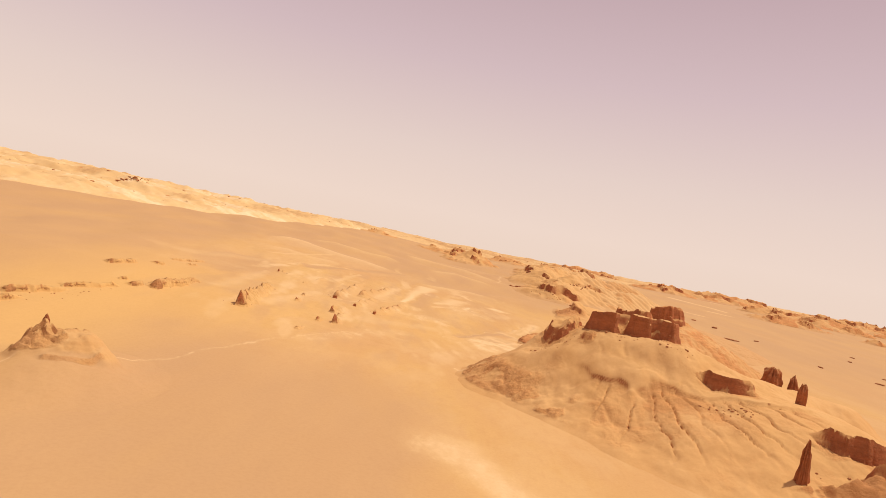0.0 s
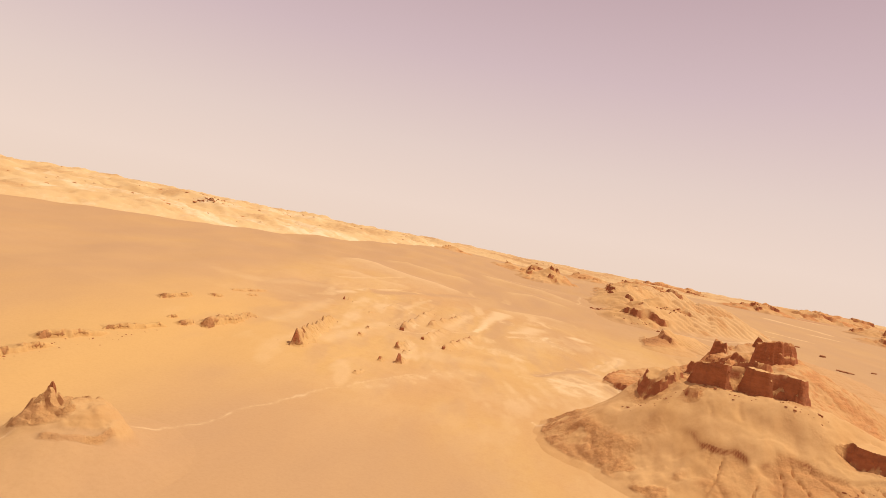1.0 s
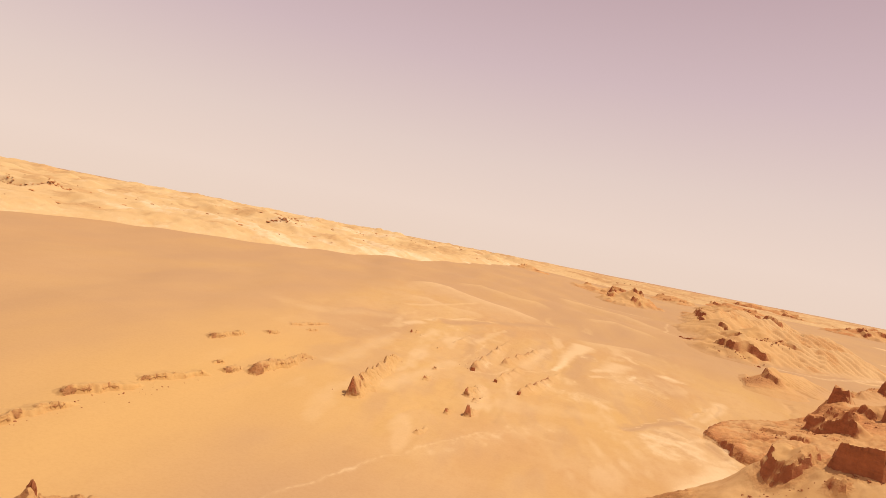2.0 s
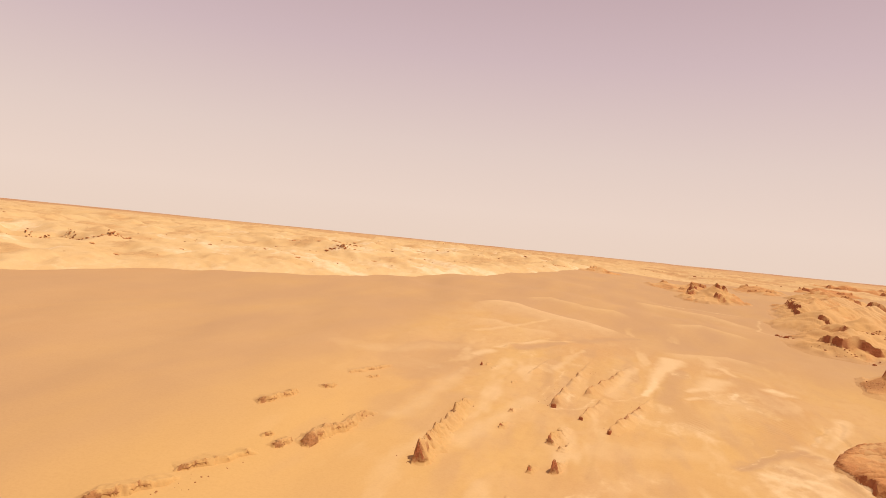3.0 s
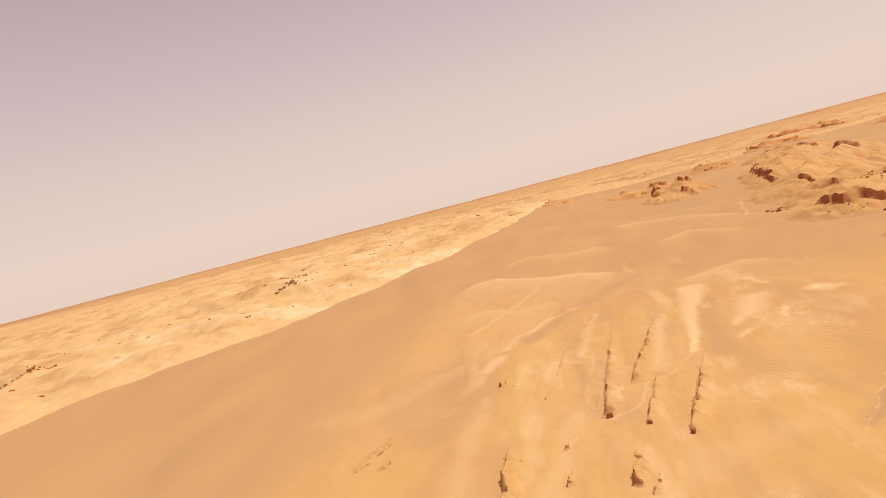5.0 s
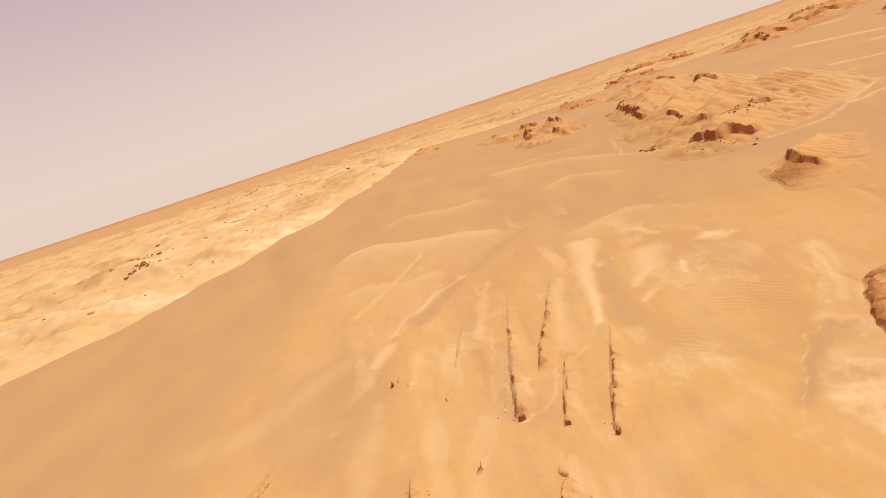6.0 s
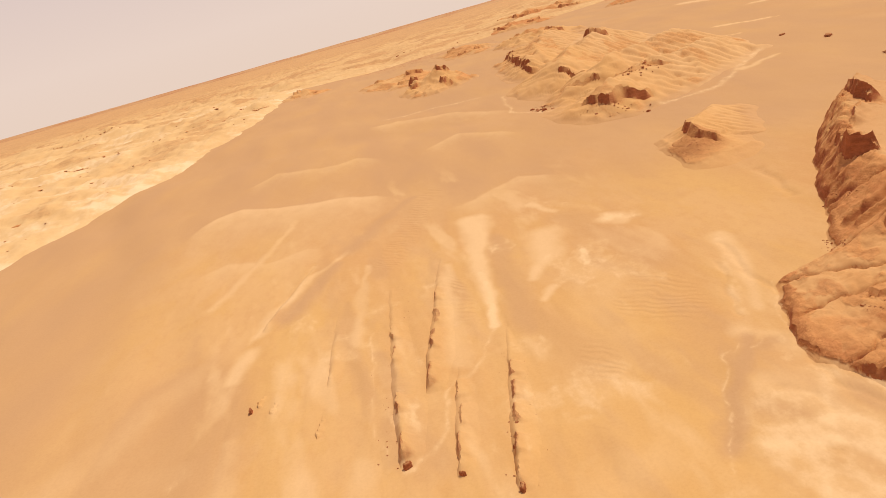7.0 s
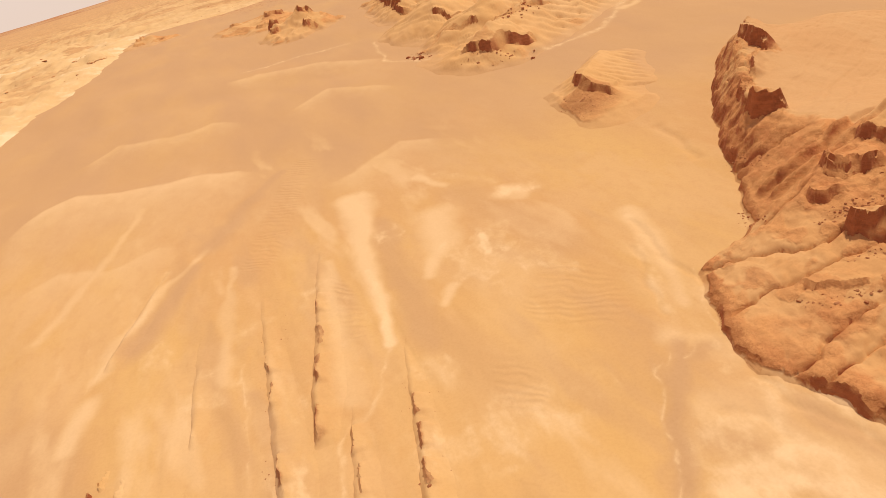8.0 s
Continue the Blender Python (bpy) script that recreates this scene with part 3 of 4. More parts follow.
def ground_cover(x, y):
    """What the sand carries: salt crust, drift sand, ripples, stones."""
    wx, wy = x + 1.6 * fbm(x / 5, y / 7, 4, 21), y + 4.0 * fbm(x / 5, y / 9, 3, 22)
    pale = np.zeros(np.shape(x))
    near = (x > -130) & (x < 240) & (y > 30) & (y < 620)
    px, py = wx[near], wy[near]
    acc = np.zeros(px.shape)
    ox, oy = x[near], y[near]
    lx, ly = ox + 0.9 * fbm(ox / 4, oy / 6, 4, 28), oy + 1.4 * fbm(ox / 4, oy / 6, 3, 29)
    for pts, w, k in SALT:
        d, s = to_line(lx, ly, pts)
        acc = np.maximum(acc, k * step(w * 1.7, w * 0.3, d))
    pan = step(1.2, 0.7, np.hypot((px - 16.5) / 8.5, (py - 136) / 14))
    acc = np.maximum(acc, pan * (0.42 + 0.40 * fbm(px / 4, py / 4, 3, 23)))
    zone = step(1.3, 0.5, np.hypot((px + 20) / 26, (py - 162) / 55))
    streak = fbm(ox / 3.2 + 0.03 * oy, oy / 30, 5, 24)
    acc = np.maximum(acc, zone * step(0.0, 0.8, streak) * 0.22)
    blot = fbm(ox / 7 + 0.4 * fbm(ox / 3, oy / 3, 2, 30), oy / 11, 5, 38)
    acc = np.maximum(acc, step(1.3, 0.5, np.hypot((ox + 10) / 45, (oy - 165) / 60)) * step(0.1, 0.6, blot) * 0.38)
    pale[near] = acc
    # lobes of lighter sand, sharp on their north side, that lie over the northern drift
    light, drift = np.zeros(np.shape(x)), np.zeros(np.shape(x))
    glow = np.zeros(px.shape)
    for k, (pts, fade, amount) in enumerate([([(-68, 238), (-62, 253), (-54.8, 260.7), (-44.8, 255), (-36, 255), (-29, 254), (-21, 249), (-14, 240)], 26, 0.62), ([(-60, 278), (-49, 293), (-35, 287), (-24.7, 290), (-14, 282)], 9, 0.5),
                                             ([(-8, 280), (-1.7, 284.7), (6.9, 291.5), (17.4, 280), (26, 268)], 9, 0.5), ([(-22, 338), (-8, 339), (10, 328), (32, 306)], 12, 0.5), ([(-9, 224), (0, 229), (11.6, 237), (24, 222)], 16, 0.5),
                                             ([(-62, 214), (-52, 222), (-44, 216), (-36, 220), (-28, 214)], 14, 0.5)]):
        edge = np.interp(ox, [p[0] for p in pts], [p[1] for p in pts]) + 1.4 * fbm(ox / 9, oy / 9, 3, 240 + k)
        to_south = edge - oy
        glow = np.maximum(glow, amount * step(-0.8, 1.4, to_south) * np.exp(-np.maximum(to_south, 0) / fade) * step(pts[0][0], pts[0][0] + 8, ox) * step(pts[-1][0], pts[-1][0] - 10, ox))
    sheet = np.zeros(px.shape)
    for rows_, out_ in ((LIGHT, glow), (DRIFT, sheet)):
        for pts, (w0, w1), k in rows_:
            d, s = to_line(lx, ly, pts)
            w = w0 + (w1 - w0) * s
            np.maximum(out_, k * step(1.9 * w, 0.1 * w, d), out=out_)
    mottle = fbm(ox / 4.5 + 0.03 * oy, oy / 17, 5, 244)
    field = step(1.3, 0.6, np.hypot((ox + 14) / 50, (oy - 170) / 90))
    glow = np.maximum(glow, 0.55 * field * step(0.05, 0.75, mottle)) * (1 - 0.9 * sheet)
    sheet = np.maximum(sheet, 0.5 * field * step(-0.1, -0.8, mottle))
    light[near], drift[near] = glow, sheet
    # tan drift sand: the western slope, hollows, tongues to the north, the plain to the east
    brown = step(-48, -75, wx + 0.05 * (y - 150))
    brown = np.maximum(brown, step(205, 250, wy + 0.2 * (x + 20)))
    brown = np.maximum(brown, step(1.2, 0.8, np.hypot((wx + 50) / 10, (wy - 163) / 20)) * 0.8)
    brown = np.maximum(brown, step(92, 70, wy + 0.35 * x) * step(-45, -25, wx) * step(8, -2, wx))
    brown = np.maximum(brown, 0.8 * step(85, 120, wx + 0.1 * (y - 150)))
    brown = np.maximum(brown, 0.7 * step(1.2, 0.6, np.hypot((wx - 10.5 - 0.55 * (wy - 146)) / 1.3, (wy - 147) / 9)))
    brown = brown * (0.8 + 0.3 * fbm(x / 9, y / 30, 4, 26)) * (1 - 0.8 * light)
    brown = np.maximum(brown, drift)
    ripple = 0.5 * step(1.1, 0.7, np.hypot((wx - 13) / 6, (wy - 166) / 8)) + 0.5 * step(1.1, 0.5, np.hypot((x - 1.6) / 2.4, (y - 158) / 6)) + 0.5 * step(1.2, 0.5, np.hypot((x + 11) / 1.7, (y - 183) / 9))
    ripple = ripple + 0.45 * step(3.5, 1.5, to_line(x, y, [(-8, 242), (-14.8, 221), (-20.6, 203)])[0])
    rock = step(-0.25, 0.4, fbm(x / 120, y / 60, 4, 27)) * step(380, 800, np.hypot(x, y)) * 0.9
    gold = np.maximum(step(1.25, 0.5, np.hypot((wx + 56) / 34, (wy - 92) / 55)), 0.8 * step(1.25, 0.4, np.hypot((wx - 2) / 15, (wy - 150) / 30)))
    return {"gold": gold, "light": light, "pale": pale, "brown": np.clip(brown, 0, 1), "ripple": np.clip(ripple, 0, 1), "rock": rock}


gx = spread([(-4600, 160), (-900, 40), (-200, 3.0), (-62, 0.55), (-25, 0.36), (30, 0.36), (75, 0.7), (200, 3.5), (900, 40), (4600, 160)])
gy = spread([(-900, 60), (0, 4.0), (40, 0.6), (75, 0.45), (120, 0.38), (200, 0.40), (300, 0.9), (520, 3.5), (1200, 22), (4800, 130)])
GX, GY = np.meshgrid(gx, gy)
ground = new("ground", grid_mesh("ground", gx, gy, ground_z(GX, GY), None, sand_mat, ground_cover(GX, GY)))
tagged(ground, "rolling ochre desert sand with pale salt streaks", "ground", kind="structure")


# ---- the pale badlands to the west and north ----
LEDGES = [  # long dark ledges in the badlands
    ([(-232, 190), (-224, 198), (-220, 207), (-219, 217), (-207, 217), (-201, 222), (-200, 232)], 2.4), ([(-158, 379), (-149, 379), (-140, 386)], 2.4), ([(-152, 300), (-146, 304), (-139, 312)], 1.6), ([(-366, 458), (-352, 462), (-340, 478)], 2.6), ([(-270, 640), (-240, 648), (-220, 668)], 3.0), ([(-163, 318), (-156, 322), (-148, 330)], 1.8),
    ([(-176, 306), (-168, 310), (-163, 316)], 1.6), ([(-78, 462), (-72, 466), (-66, 476)], 3.0),
]


def badlands(x, y):
    d = beyond_foot(x, y)
    rise = step(0, 60, d) * 2.0 + step(-2, 8, d) * 1.6
    swell = fbm(x / 34 + 0.5 * fbm(x / 22, y / 22, 2, 310), y / 26, 3, 311)
    lumps = ridged(x / 44 + 0.3 * fbm(x / 20, y / 20, 2, 31), y / 40, 4, 32) - 0.62
    gully = ridged(x / 13, y / 12, 3, 33) - 0.62
    far = 1 - step(250, 800, d)
    low = step(26, 4, d)
    h = rise * (0.4 + 0.6 * far) + step(0, 40, d) * (4.6 * lumps * (0.2 + 0.8 * far)) + step(1, 14, d) * (0.3 + 0.7 * far) * (2.3 * gully + 2.2 * np.maximum(swell, -0.4))
    h = h + step(-1, 4, d) * ((0.9 + 0.9 * low) * (ridged(x / 4.4, y / 5.0, 3, 37) - 0.6) + 0.25 * fbm(x / 1.8, y / 1.8, 2, 34))
    h = np.where(d < 0, np.minimum(h, 0) + 0.25 * d, h)
    north = step(420, 620, y + 0.6 * x)
    patch = fbm(x / 21, y / 17, 4, 35)
    rock = step(0.05, 0.5, patch) * 0.55 * step(4, 20, d) + step(160, 600, d) * 0.22 + 0.45 * north
    pale = (0.40 * step(16 + 9 * patch, 1, d) + 0.62 * step(0.15, -0.45, patch) * step(260, 60, d)) * (0.75 + 0.4 * fbm(x / 6, y / 6, 3, 36)) * (1 - 0.7 * north)
    land = start(h, np.clip(rock, 0, 1))
    for k, (pts, drop) in enumerate(LEDGES):
        scarp(land, x, y, pts, drop, 9.0, 330 + 10 * k, 1.2, 1.6, slide=False)
    return land["h"], {"rock": land["rock"], "pale": np.clip(pale, 0, 1), "light": 0.12 * (1 - north) * step(400, 60, d), "grit": 0.35 * step(0.2, 0.6, fbm(x / 8, y / 6, 4, 361)) * step(3, 20, d)}


bx = spread([(-1700, 40), (-420, 3.0), (-300, 1.4), (-85, 1.0), (-60, 4), (200, 8), (1500, 40)])
by = spread([(-300, 12), (110, 3.0), (150, 1.1), (330, 1.2), (620, 3.0), (1000, 7), (2600, 50)])
BX, BY = np.meshgrid(bx, by)
bh, battr = badlands(BX, BY)
plateau = new("badlands_plateau", grid_mesh("badlands_plateau", bx, by, ground_z(BX, BY) + np.maximum(bh, -1.0), (bh > -0.98)[:-1, :-1], pale_mat, battr))
tagged(plateau, "pale yellow eroded badlands plateau behind the sand slope", "plateau", kind="structure")


# ---- things: mounds, ridges and rocks ----
def mound1(x, y):
    """The near butte: a talus cone round a ridge of cap rock, with a broad apron to the south."""
    wx, wy = x + 1.2 * fbm(x / 6, y / 6, 3, 41), y + 1.2 * fbm(x / 6, y / 6, 3, 42)
    d, s = to_line(wx, wy, [(23.4, 97.5), (27, 94), (34, 90), (46, 91), (60, 95)])
    crest = np.interp(s, [0, 0.13, 0.30, 0.38, 0.62, 1], [10.5, 11.3, 11.7, 11.2, 8.6, 7.2])
    dd = soft(d - 3.0, 0.8)
    talus = crest - 0.86 * dd + 0.009 * dd * dd
    talus = np.where(d > 30, talus - 0.3 * (d - 30), talus)
    apron = 8.9 * step(1.0, 0.1, np.hypot((wx - 44) / 33, (wy - 82) / 34)) - 1.5
    bench = 4.4 * step(1.12, 0.62, np.hypot((wx - 20.5) / 12.0, (wy - 93) / 9.5)) - 1.5
    h = smax(smax(talus, apron, 1.0), bench, 0.7)
    # a red spur at the southern foot
    sd_, ss = to_line(wx, wy, [(38.0, 63.0), (43, 62.4), (50, 64.6), (61, 68)])
    spur = np.interp(ss, [0, 0.25, 0.55, 1], [2.4, 4.2, 5.6, 6.6]) - 0.75 * sd_ + 0.5 * fbm(x / 2.5, y / 2.5, 3, 418) - 0.7 * step(0.72, 0.98, ridged(x / 3.4, y / 6.0, 3, 419))
    on_spur = step(-0.6, 0.4, spur - h)
    h = smax(h, spur, 0.4)
    # a fan of loose sand that ends in a ragged edge, thin straight gullies below it
    south = step(91, 86, wy) * step(19, 24, wx) * step(50, 43, wx)
    fan = d + 1.8 * fbm(x / 5, y / 5, 3, 40) - 0.12 * np.maximum(wx - 30, 0)
    h = h - 0.45 * south * step(9.6, 10.1, fan) * step(0.4, 2.0, h)
    run = np.arctan2(wy - 96, wx - 31)
    gully = np.abs(np.sin(run * 30 + 0.9 * fbm(x / 5, y / 5, 3, 43)))
    h = h - 0.42 * step(0.30, 0.0, gully) * step(-0.55, 0.2, fbm(run * 9, d / 40, 2, 44)) * south * step(9.4, 10.8, fan) * step(27, 16, d) * step(0.4, 2.0, h)
    h = h - 0.22 * step(0.88, 0.99, ridged(x / 9, y / 13, 2, 48)) * step(0.4, 2.0, h) * step(5, 12, d)
    toe = step(26, 15, wx) * step(0.1, 0.8, h) * step(4.6, 2.8, h) * (0.35 + 0.65 * step(-0.2, 0.3, fbm(x / 2.5, y / 2.5, 3, 451)))
    h = h + step(0, 1, h) * (0.22 * fbm(x / 4, y / 4, 4, 45) + (0.05 + 0.20 * toe) * fbm(x / 0.9, y / 0.9, 3, 49) + (0.03 + 0.12 * toe) * np.maximum(blocks(x, y, 0.6, 46), -0.2) - 0.16 * step(0.86, 0.99, ridged(x / 4.2, y / 5.5, 3, 481)))
    rock = np.clip(0.3 * step(0.0, 0.45, fbm(x / 8, y / 8, 4, 47)) + 0.65 * toe + 0.42 * south * step(9.4, 10.2, fan) * step(24, 17, d), 0, 1)
    rock = np.maximum(rock, 0.95 * on_spur)
    land = start(h, rock)
    land["grit"] = np.clip(0.9 * on_spur + 0.6 * toe + 0.5 * step(0.15, 0.55, fbm(x / 3.5, y / 3.5, 5, 471)) + 0.5 * step(7.5, 5.0, d) * step(0.0, 0.5, fbm(x / 2, y / 2, 3, 472)), 0, 1)
    scarp(land, x, y, [(26.5, 102.5), (24.0, 99.4), (22.9, 96.4), (23.8, 94.2), (26.0, 92.8), (27.7, 93.6), (28.6, 91.9), (31.0, 91.0), (31.9, 89.3), (33.2, 89.0), (34.4, 90.8), (35, 95)], 2.7, 9.0, 411, 0.5, 1.1)
    scarp(land, x, y, [(27.4, 99.0), (26.8, 96.6), (28.6, 94.6), (31.0, 93.4), (33.0, 93.8)], 0.8, 4.0, 4111, 0.4, 1.2)
    scarp(land, x, y, [(20.6, 103), (18.2, 101), (16.9, 98.4), (17.4, 96.3), (19.4, 95.4), (21.4, 96.0), (22.8, 98.4), (22.6, 101)], 2.2, 3.0, 412, 0.6, 0.5)
    scarp(land, x, y, [(20.6, 93.0), (21.4, 91.6), (22.6, 91.4), (23.4, 92.4)], 1.2, 1.2, 413)
    scarp(land, x, y, [(35.0, 84.0), (36.6, 82.0), (39.0, 80.6), (41.6, 80.2), (43, 81.5)], 1.8, 4.0, 414, 0.6, 0.7)
    scarp(land, x, y, [(43.6, 71.6), (44.8, 68.8), (47.6, 67.4), (51.5, 67.8), (55.5, 71)], 2.3, 2.4, 416, 0.7, 1.0)
    scarp(land, x, y, [(45.5, 64.4), (48.0, 61.6), (51, 61.4), (56, 61.5)], 1.6, 2.4, 417, 0.7, 1.2)
    return land


def mound2(x, y):
    """The eastern bench and butte: a low scarped bench that climbs to a spine of broken rock, with a sheet of sand behind it."""
    wx, wy = x + 0.9 * fbm(x / 7, y / 7, 3, 51) + 0.35 * fbm(x / 1.5, y / 1.5, 2, 52), y + 0.9 * fbm(x / 7, y / 7, 3, 53)
    shore = np.interp(wy, [112, 122, 130, 137, 143, 147, 151, 158, 162, 166, 172, 177, 188, 197, 203, 209, 216, 223, 230],
                      [64, 42, 30, 23.5, 21.8, 20.4, 21, 24, 26, 35, 39.5, 43.0, 49.5, 55.8, 60.7, 65.5, 72, 79, 112])
    inn = (wx - shore) * 0.9
    east = (62 + 0.52 * (wy - 120) + 6 * fbm(wy / 20, 0 * wy, 2, 54) - wx) * 0.45
    steep = np.interp(wy, [120, 150, 160, 166, 172, 177, 182, 205, 232], [0.32, 0.29, 0.32, 0.50, 0.70, 0.95, 1.45, 1.45, 0.9])
    climb = 0.35 * step(0, 1.0, inn) + steep * np.maximum(inn, 0)
    # north: a crest line and the sand that falls away behind it; south: a broken hump
    crest = np.interp(wy, [168, 176, 182, 191, 202, 210], [51.5, 50.8, 51.0, 58.0, 66.0, 73.0])
    behind = np.maximum(wx - crest, 0)
    sheet = np.interp(wy, [164, 170, 180, 190, 200, 206, 214, 224], [6.4, 7.4, 6.6, 6.8, 8.0, 7.4, 4.6, 1.5]) - 0.10 * behind - 0.0016 * behind ** 2
    hump = 9.2 + 0.02 * (wx - 50) + 2.6 * step(1.25, 0.7, np.hypot((wx - 55) / 9.5, (wy - 160) / 7.5))
    top = hump + (sheet - hump) * step(163.0, 169.5, wy)
    h = -smax(-climb, -top, 0.7)
    h = -smax(-h, -np.maximum(east, -2), 1.5)
    h = np.where(inn < 0, np.minimum(h, 0) + 0.8 * inn, h)
    # thin cracks that drain to the west, and two straight ribs
    ax, ay = x + 0.5 * fbm(x / 3, y / 3, 3, 56), y + 0.5 * fbm(x / 3, y / 3, 3, 55)
    for pts in ([(24.9, 162.4), (29.6, 160.0), (34.4, 155.8), (39, 154.6)], [(22.5, 154.1), (28.5, 153.6), (34.6, 152.2), (38, 150.4)], [(20.8, 144.8), (24.6, 144.6), (26.5, 146.0), (31.4, 145.6), (36, 144)],
                [(22, 142), (29.6, 142.7), (36, 140)], [(28, 167), (36, 163.4), (42, 163)], [(44, 178), (46, 174), (50, 172)]):
        g = to_line(ax, ay, pts)[0]
        h = h - (0.55 * np.exp(-(g / 0.22) ** 2) + 0.22 * np.exp(-(g / 0.8) ** 2)) * step(0.1, 1.5, inn)
    for pts, high in (([(41.0, 169.6), (47.5, 168.0), (59, 168.2)], 0.9), ([(41.0, 167.4), (47.0, 165.8), (58, 165.4)], 0.75), ([(44, 163.8), (50, 163.2), (57, 163.4)], 0.5)):
        g = to_line(x, y + 0.16 * fbm(x / 2, y / 2, 3, 562), pts)[0]
        h = h + high * (np.exp(-(g / 0.5) ** 2) - 0.25 * np.exp(-((g - 1.0) / 0.4) ** 2)) * step(0.2, 2.5, inn)
    rill = ridged((wy - 0.6 * wx) / 1.3, (wx + wy) / 50, 2, 60)
    h = h - 0.16 * step(0.6, 1.0, rill) * step(1, 4, inn) * step(0, 3, 9 - h)
    flat = step(0.0, 1.6, behind) * step(165.5, 168.5, wy) + step(10.8, 11.6, h) * step(56, 60, wx)
    flat = np.clip(flat, 0, 1)
    rough = step(-0.1, 0.5, fbm(x / 6, y / 6, 3, 58)) * step(9, 3, np.abs(wx - crest + 4)) + step(2.2, 0.6, inn) + 0.8 * step(0.25, 0.6, fbm(x / 4, y / 4, 3, 583))
    flank = step(171, 180, wy) * step(0.0, 1.5, inn) * (1 - flat)
    h = h + flank * (1.1 * (ridged((wy + 0.7 * wx) / 5.5, (wx - 0.7 * wy) / 9, 3, 584) - 0.62) + 0.35 * blocks(x, y, 1.7, 585))
    chips = np.maximum(blocks(x, y, 0.9, 580), -0.2) * 0.16 + np.maximum(blocks(x, y, 0.45, 581), 0) * 0.10
    h = h + step(0, 1, h) * (1 - flat) * (0.24 * fbm(x / 3.0, y / 3.0, 4, 57) + 0.13 * fbm(x / 0.8, y / 0.8, 2, 570) - 0.30 * step(0.84, 0.99, ridged(x / 6.5, y / 5.0, 3, 571)) + rough * chips)
    bare = step(-0.1, 0.45, fbm(x / 7, y / 7, 4, 59)) * 0.5 + 0.45 * step(0.0, 0.4, fbm(x / 2.2, y / 2.2, 3, 591))
    rock = np.clip(0.30 + 0.6 * bare + step(2.2, 0.6, inn) + 0.45 * step(10, 3, np.abs(wx - 45)) * step(146, 160, wy) * step(8.5, 7, h), 0, 1)
    land = start(h, rock * (1 - flat))
    land["brown"] = 0.55 * flat
    land["grit"] = (1 - flat) * np.clip(step(0.05, 0.6, fbm(x / 3.2, y / 3.2, 5, 592)) * 0.55 + step(2.0, 0.3, inn) * 0.5 + 0.25 * rough, 0, 1)
    scarp(land, x, y, [(51.6, 184.4), (49.6, 182.4), (49.4, 180.0), (50.6, 177.8), (52.4, 176.8)], 3.0, 4.5, 421, 0.6, 0.8)
    scarp(land, x, y, [(76, 213), (70.5, 207.5), (67.0, 203.6), (65.0, 200.2), (65.6, 197.2), (69, 195.4)], 2.8, 3.2, 422, 0.7, 1.2)
    scarp(land, x, y, [(63.5, 198.2), (60.8, 194.8), (58.6, 191.4), (57.4, 189.6)], 1.7, 1.8, 4221, 0.6, 1.1)
    scarp(land, x, y, [(55.8, 190.8), (53.4, 187.4), (51.2, 184.6)], 1.1, 1.4, 4222, 0.5, 1.2)
    scarp(land, x, y, [(53.6, 162.6), (51.4, 159.6), (51.0, 157.2), (53, 155.6), (56, 155.3), (59.5, 155.8), (62, 160)], 4.4, 8.0, 423, 0.7, 1.2)
    scarp(land, x, y, [(50.4, 165.6), (48.8, 163.2), (49.4, 160.8), (51, 159.6)], 1.5, 2.2, 4231, 0.6, 1.2)
    scarp(land, x, y, [(44.4, 164.6), (43.0, 162.6), (43.4, 160.2), (45.0, 158.8), (47.6, 157.6)], 2.1, 2.4, 424, 0.6, 1.3)
    scarp(land, x, y, [(40.2, 162.4), (39.8, 160.4), (41.0, 158.8), (43.0, 157.8)], 1.2, 1.4, 425, 0.5, 1.2)
    scarp(land, x, y, [(38.6, 155.6), (37.6, 153.2), (38.6, 150.8), (41.5, 147.6), (43, 144)], 2.4, 3.2, 426, 0.6, 1.4)
    scarp(land, x, y, [(30.6, 153.2), (30.0, 150.8), (31.6, 148.7), (33.6, 147.4)], 0.6, 1.6, 427, 0.5, 1.2)
    scarp(land, x, y, [(34.4, 147.8), (33.6, 145.8), (35.0, 143.8)], 0.8, 1.6, 4271, 0.5, 1.2)
    scarp(land, x, y, [(24.6, 160.2), (23.6, 157.5), (21.0, 152.2), (20.2, 148.4), (21.0, 145.4)], 0.7, 5.0, 428, 0.5, 1.4)
    scarp(land, x, y, [(20.9, 145.3), (22.4, 142.4), (23.0, 139.5), (24.2, 134), (27, 129)], 1.0, 4.0, 429, 0.5, 1.4)
    return land


def horn(x, y):
    """A small mound: a crest that runs north-east from a hollow prow, a furrowed sand slope on the sunny side."""
    wx, wy = x + 0.8 * fbm(x / 5, y / 5, 3, 61), y + 0.8 * fbm(x / 5, y / 5, 3, 62)
    d, s = to_line(wx, wy, [(46.2, 216.0), (46.6, 221.5), (50, 227.5), (61, 239)])
    sunny = step(-4, 4, (wx - 46.5) * 0.75 - (wy - 222) * 0.66)
    h = np.interp(s, [0, 0.2, 0.45, 1], [2.9, 3.5, 3.9, 2.6]) - (0.52 - 0.25 * sunny) * d
    rim = to_line(wx, wy, [(42.6, 229), (41.4, 221), (43.0, 212.4), (48, 209.5), (53, 211.5)])[0]
    h = smax(h, 1.1 - 0.55 * rim, 0.5) - 0.2
    furrow = 0.5 + 0.5 * np.sin((x * 0.68 + y * 0.73 + 1.0 * fbm(x / 8, y / 8, 2, 63)) * 2.5)
